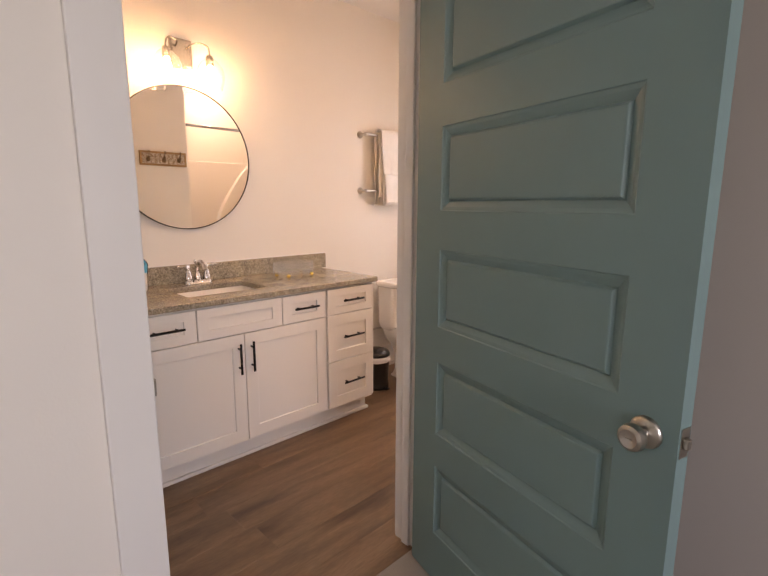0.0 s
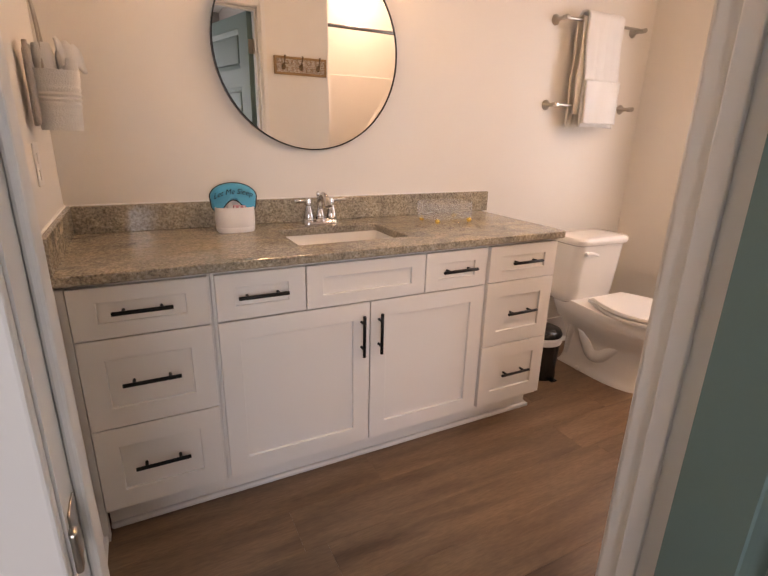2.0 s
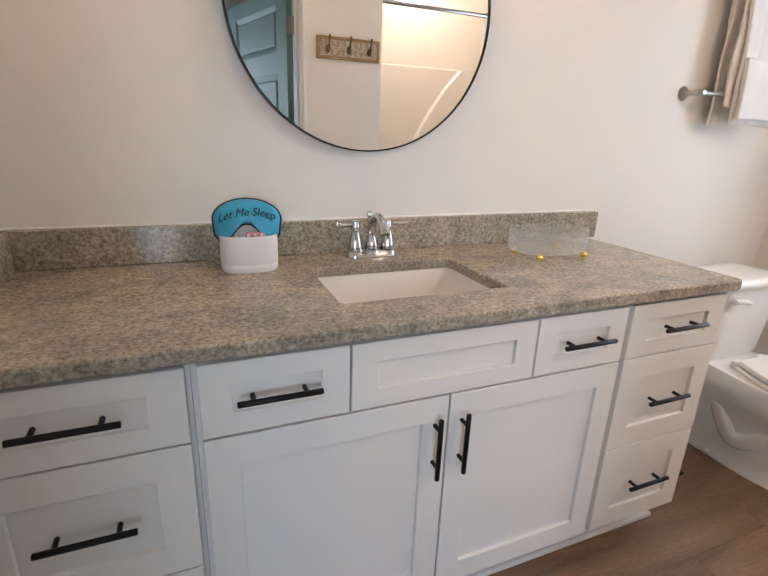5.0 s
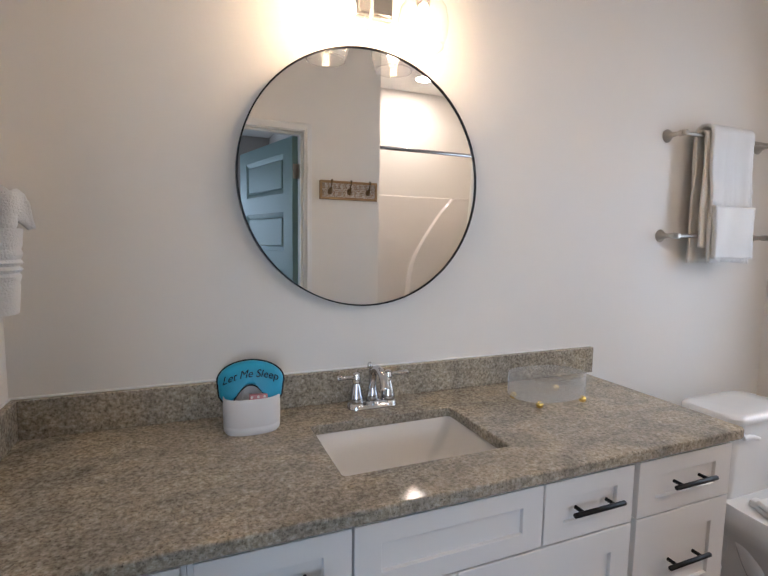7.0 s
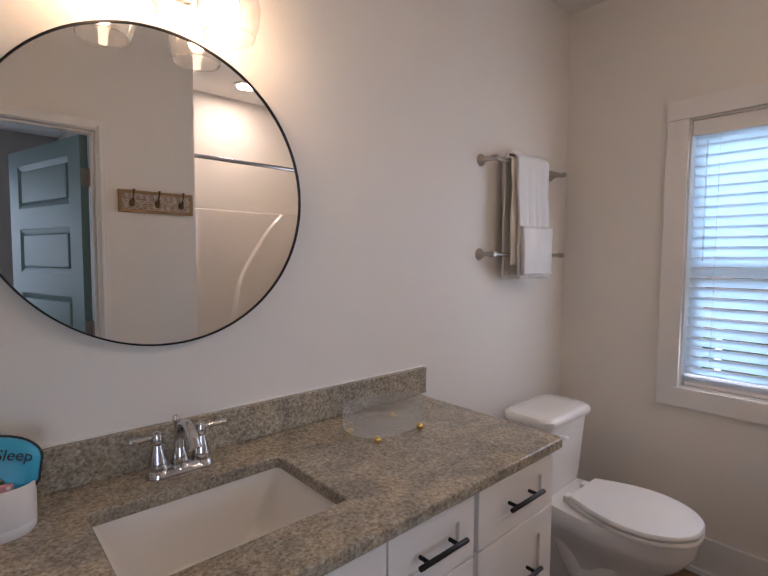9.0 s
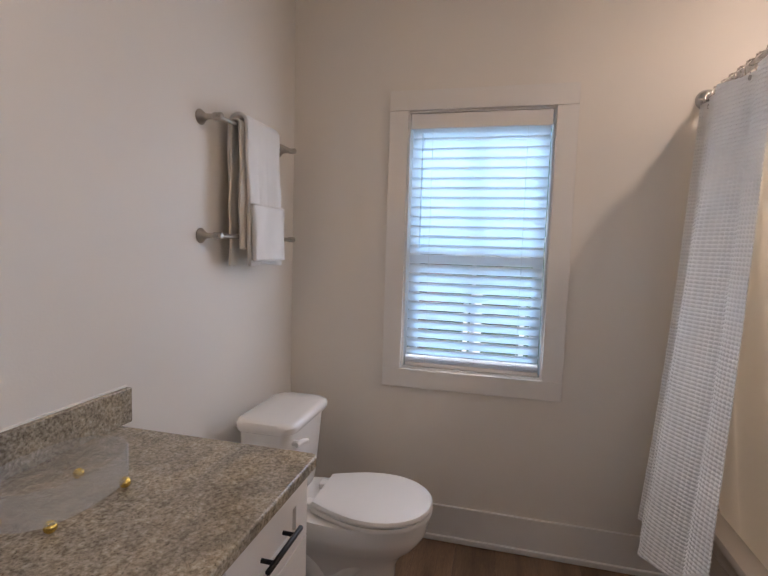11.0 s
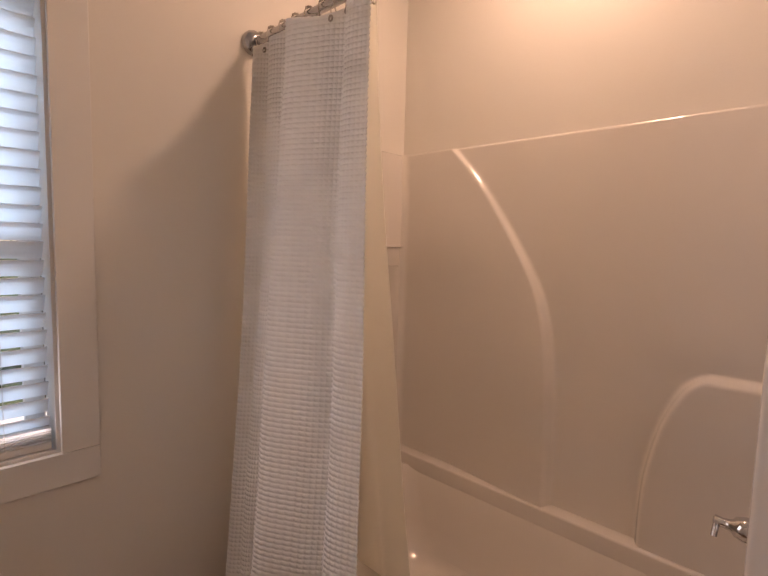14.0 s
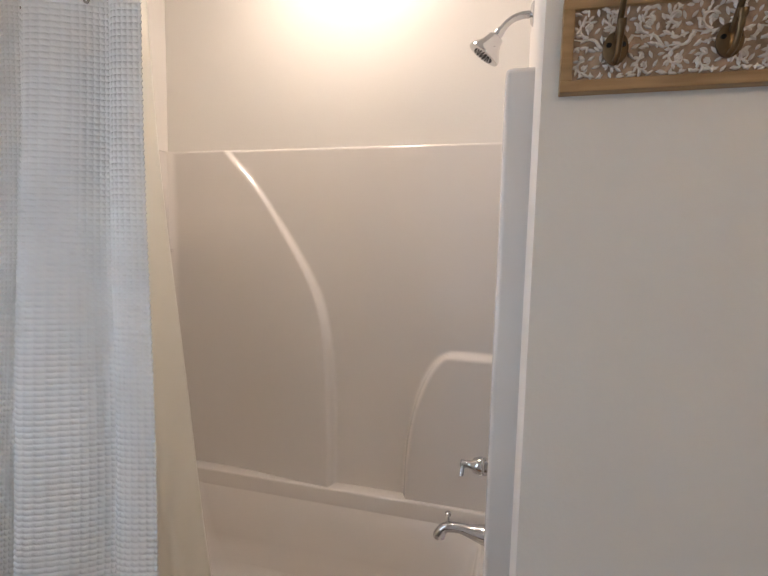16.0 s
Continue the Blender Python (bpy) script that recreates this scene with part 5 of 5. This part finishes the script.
# ---- hook board ----
def hook_board():
    e = thing("hook_rack", "carved whitewashed wooden wall rack with three bronze hooks", "hook rack")
    x0, x1, z0, z1, y0, y1 = 1.292, 1.659, 1.619, 1.732, HOOK_Y, HOOK_Y + 0.020
    fr = 0.014
    part("board", boxes((x0 + 0.004, x1 - 0.004, y0, y1 - 0.006, z0 + 0.004, z1 - 0.004)), "carve_ground", e)
    for r in ((x0, x1, z0, z0 + fr), (x0, x1, z1 - fr, z1), (x0, x0 + fr, z0 + fr, z1 - fr), (x1 - fr, x1, z0 + fr, z1 - fr)):
        part("frame_strip", boxes((r[0], r[1], y0, y1, r[2], r[3]), bev=0.0012), "mango_wood", e)
    bm = bmesh.new()
    rng = random.Random(4)
    yc = y1 - 0.0055

    petals = bm

    def flower(cx, cz, r):
        r *= 1.25
        for k in range(6):
            a = k * math.pi / 3 + 0.3
            mx, mz = cx + r * 0.62 * math.cos(a), cz + r * 0.62 * math.sin(a)
            ang = [2 * math.pi * i / 7 for i in range(7)]
            loft(bm, [[(mx + r * g * math.cos(b), yc + d, mz + r * g * math.sin(b)) for b in ang] for g, d in ((0.42, -0.001), (0.40, 0.0010))])
            loft(petals, [[(mx + r * g * math.cos(b), yc + d, mz + r * g * math.sin(b)) for b in ang] for g, d in ((0.29, 0.0), (0.25, 0.0030), (0.10, 0.0034))])
        lathe(petals, [(r * 0.22, 0), (r * 0.16, 0.004)], Matrix.Translation((cx, yc, cz)) @ Matrix.Rotation(radians(-90), 4, "X"), 8)

    def vine(ctrl, w):
        pts = bend([(px, yc, pz) for px, pz in ctrl], 5)
        n = len(pts)
        tube(bm, pts, [w * (1 - 0.65 * i / (n - 1)) for i in range(n)], 5)

    def leaf(cx, cz, a, ln, w):
        c, s = math.cos(a), math.sin(a)
        low = [(-0.5, 0), (-0.2, 0.42), (0.15, 0.5), (0.5, 0), (0.15, -0.5), (-0.2, -0.42)]
        rings = [[(cx + u * ln * k * c - v * w * k * s, yc + d, cz + u * ln * k * s + v * w * k * c) for u, v in low] for k, d in ((1.0, 0.0), (0.85, 0.0026), (0.4, 0.0036))]
        loft(bm, rings)

    def scroll(cx, cz, r, turn, start):
        """A spiral tendril with leaves along its outer side."""
        pts = []
        for k in range(9):
            a = start + turn * k * 0.62
            q = r * (1 - 0.085 * k)
            pts.append((cx + q * math.cos(a), cz + q * math.sin(a)))
            if k < 6:
                leaf(cx + (q + 0.0036) * math.cos(a + turn * 0.25), cz + (q + 0.0036) * math.sin(a + turn * 0.25), a + turn * 1.0, 0.0085, 0.0036)
        vine(pts, 0.0021)
        flower(cx, cz, r * 0.30)

    cells = 10
    wx = (x1 - x0 - 2 * fr) / cells
    zc = (z0 + z1) / 2
    for c in range(cells):
        cx = x0 + fr + wx * (c + 0.5)
        s = 1 if c % 2 else -1
        scroll(cx, zc + s * 0.021, 0.0125, s, -s * math.pi / 2)
        scroll(cx + wx * 0.1, zc - s * 0.027, 0.0095, -s, s * math.pi / 2)
        vine([(cx - wx * 0.5, zc - s * 0.008), (cx - wx * 0.2, zc + s * 0.006), (cx + wx * 0.15, zc + s * 0.006), (cx + wx * 0.5, zc + s * 0.008)], 0.0024)
        for k in range(4):
            leaf(cx - wx * 0.4 + wx * 0.27 * k, zc - s * 0.005 + rng.uniform(-0.003, 0.003), s * (0.7 - 0.4 * k), 0.0115, 0.0042)
            leaf(cx - wx * 0.45 + wx * 0.3 * k, zc + rng.choice((-1, 1)) * rng.uniform(0.036, 0.041), rng.uniform(-0.6, 0.6), 0.0105, 0.0040)
    for i in range(30):
        for j in range(8):
            px = x0 + fr + 0.005 + (x1 - x0 - 2 * fr - 0.010) * (i + 0.5 * (j % 2)) / 29.5
            pz = z0 + fr + 0.005 + (z1 - z0 - 2 * fr - 0.010) * j / 7.0
            leaf(px, pz, 1.5 * math.sin(px * 75 + j * 1.7) + rng.uniform(-0.5, 0.5), rng.uniform(0.008, 0.011), rng.uniform(0.0030, 0.0042))
    part("carving", bm, "whitewash", e, "whitewashed carved vines and leaves")
    for x in (x0 + 0.062, (x0 + x1) / 2, x1 - 0.062):
        z = (z0 + z1) / 2 - 0.004
        bm = bmesh.new()
        m = Matrix.Translation((x, y1 - 0.002, z - 0.004)) @ Matrix.Rotation(radians(-90), 4, "X")
        lathe(bm, [(0.0145, 0), (0.0145, 0.003), (0.011, 0.0055), (0.004, 0.007)], m @ Matrix.Diagonal((1.0, 1.35, 1, 1)), 20)
        tube(bm, bend([(x, y1 + 0.003, z - 0.020), (x, y1 + 0.016, z - 0.016), (x, y1 + 0.026, z + 0.002), (x, y1 + 0.030, z + 0.018)], 5), [0.0035] * 10 + [0.004] * 3 + [0.0055] * 3, 10)
        tube(bm, bend([(x, y1 + 0.004, z + 0.004), (x, y1 + 0.018, z + 0.020), (x, y1 + 0.034, z + 0.040), (x, y1 + 0.040, z + 0.062)], 5), [0.0035] * 12 + [0.004] * 2 + [0.006] * 2, 10)
        h = part("hook", bm, "bronze", e, "aged bronze double hook", True)
        for s in (-1, 1):
            bm = bmesh.new()
            lathe(bm, [(0.0034, 0), (0.003, 0.0015)], Matrix.Translation((x + s * 0.008, y1 + 0.0032, z - 0.001)) @ Matrix.Rotation(radians(-90), 4, "X"), 10)
            part("screw", bm, "black", h, "dark screw head")


hook_board()

# ---- recessed light over the tub ----
dl = thing("recessed_light", "round white recessed ceiling light, lit, over tub", "lamp")
bm = bmesh.new()
lathe(bm, [(0.068, -0.001), (0.092, -0.001), (0.092, -0.005), (0.085, -0.008), (0.070, -0.006)], Matrix.Translation((2.32, 0.455, CZ)), 40, False)
part("trim_ring", bm, "plastic_white", dl, smooth=True)
bm = bmesh.new()
lathe(bm, [(0.070, -0.003), (0.070, -0.0045)], Matrix.Translation((2.32, 0.455, CZ)), 40)
part("lens", bm, "downlight", dl, "glowing warm lens")

# ---- outside the window ----
tagged(part("ground", boxes((-150, 150, -150, 150, -0.92, -0.72)), "grass"), "green lawn outside reaching far off", "ground", kind="structure")
deck = tagged(new("deck"), "grey wooden deck outside the window", "deck", kind="structure")
for i in range(18):
    part("board", boxes((EX + 0.30 + i * 0.145, EX + 0.435 + i * 0.145, -1.6, 5.2, -0.10, -0.07)), "deck", deck)
rail = thing("deck_railing", "white painted railing along the deck edge", "railing")
rx = EX + 2.75
part("top_rail", boxes((rx, rx + 0.09, -1.6, 5.2, 0.86, 0.91), bev=0.004), "trim", rail)
part("bottom_rail", boxes((rx + 0.02, rx + 0.07, -1.6, 5.2, 0.02, 0.07)), "trim", rail)
for i in range(12):
    y = -1.5 + i * 0.57
    part("baluster", boxes((rx + 0.03, rx + 0.062, y, y + 0.05, 0.07, 0.86)), "trim", rail)
for y in (-1.6, 1.78, 5.12):
    part("post", boxes((rx - 0.005, rx + 0.095, y, y + 0.1, -0.07, 0.98), bev=0.004), "trim", rail)
shed = thing("outbuilding", "red sided outbuilding with pitched roof across the lawn", "building")
part("wall", boxes((17.0, 21.0, 3.6, 8.2, -0.72, 2.0)), "brick_red", shed)
bm = bmesh.new()
loft(bm, [[(16.7, 3.3, 2.0), (21.3, 3.3, 2.0), (19.0, 3.3, 3.4)], [(16.7, 8.5, 2.0), (21.3, 8.5, 2.0), (19.0, 8.5, 3.4)]])
part("roof", bm, "deck", shed)


def tree(x, y, h, spread, seed):
    rng = random.Random(seed)
    e = thing("tree", "leafy green broadleaf tree beyond the deck", "tree", "trees beyond the deck")
    bm = bmesh.new()
    top = Vector((x, y, h * 0.62))
    tube(bm, [(x, y, -0.75), (x + 0.05, y, h * 0.2), (x, y + 0.08, h * 0.42), top], [0.17, 0.13, 0.10, 0.05], 8)
    tips = []
    for k in range(9):
        a = rng.uniform(0, 6.28)
        s = Vector((x, y, h * rng.uniform(0.22, 0.55)))
        t = s + Vector((math.cos(a) * spread * rng.uniform(0.5, 0.95), math.sin(a) * spread * rng.uniform(0.5, 0.95), h * rng.uniform(0.08, 0.30)))
        tube(bm, [s, (s + t) / 2 + Vector((0, 0, 0.12)), t], [0.05, 0.03, 0.012], 6)
        tips += [t, (s + t) / 2]
    part("trunk", bm, "bark", e)
    verts, faces = [], []
    for _ in range(5200):
        c = rng.choice(tips + [top])
        p = c + Vector((rng.gauss(0, spread * 0.26), rng.gauss(0, spread * 0.26), rng.gauss(0, h * 0.09)))
        q = Euler((rng.uniform(0, 6.28), rng.uniform(0, 6.28), rng.uniform(0, 6.28))).to_matrix()
        s = rng.uniform(0.06, 0.13)
        b = len(verts)
        verts += [tuple(p + q @ Vector(v) * s) for v in ((-0.5, 0, 0), (0, -0.3, 0.06), (0.6, 0, 0), (0, 0.3, 0.06))]
        faces.append((b, b + 1, b + 2, b + 3))
    me = bpy.data.meshes.new("crown")
    me.from_pydata(verts, [], faces)
    me.materials.append(M["leaf"])
    ob = new("crown", me)
    ob.parent = e


for i, (x, y, h, s) in enumerate(((9.0, 0.2, 4.6, 1.7), (10.5, 3.2, 5.4, 2.0), (8.6, 6.0, 4.2, 1.6), (13.0, -2.0, 6.2, 2.4), (12.4, 8.2, 6.0, 2.4), (14.5, 1.6, 6.5, 2.6), (10.2, -5.0, 5.5, 2.2))):
    tree(x, y, h, s, 20 + i)

# ---- floor planks ----
floor = tagged(new("floor"), "brown wood-look vinyl plank floor", "floor", kind="structure")
part("underlay", boxes((WX - 0.05, EX + 0.05, HALL_Y + 0.02, NY + 0.03, -0.06, -0.0025), (ALC_X - 0.02, EX + 0.05, 0.70, HALL_Y + 0.02, -0.06, -0.0025)), "grout_dark", floor, "dark joints")
PW, PL = 0.182, 1.22
rng = random.Random(11)
y = HALL_Y + 0.022 - PW
row = 0
while y < NY:
    y1 = min(y + PW, NY + 0.01)
    x = WX - 0.02 - rng.uniform(0.1, 1.0)
    while x < EX:
        xa, xb = max(x, WX - 0.02 if row else ALC_X - 0.01), min(x + PL, EX + 0.02)
        if xb - xa > 0.03:
            bm = boxes((xa - (xa + xb) / 2 + 0.0003, xb - (xa + xb) / 2 - 0.0003, -(y1 - y) / 2 + 0.0003, (y1 - y) / 2 - 0.0003, -0.004, 0.0), bev=0.0006)
            ob = part("plank", bm, "plank", floor)
            ob.location = ((xa + xb) / 2, (y + y1) / 2, 0)
        x += PL
    y = y1
    row += 1
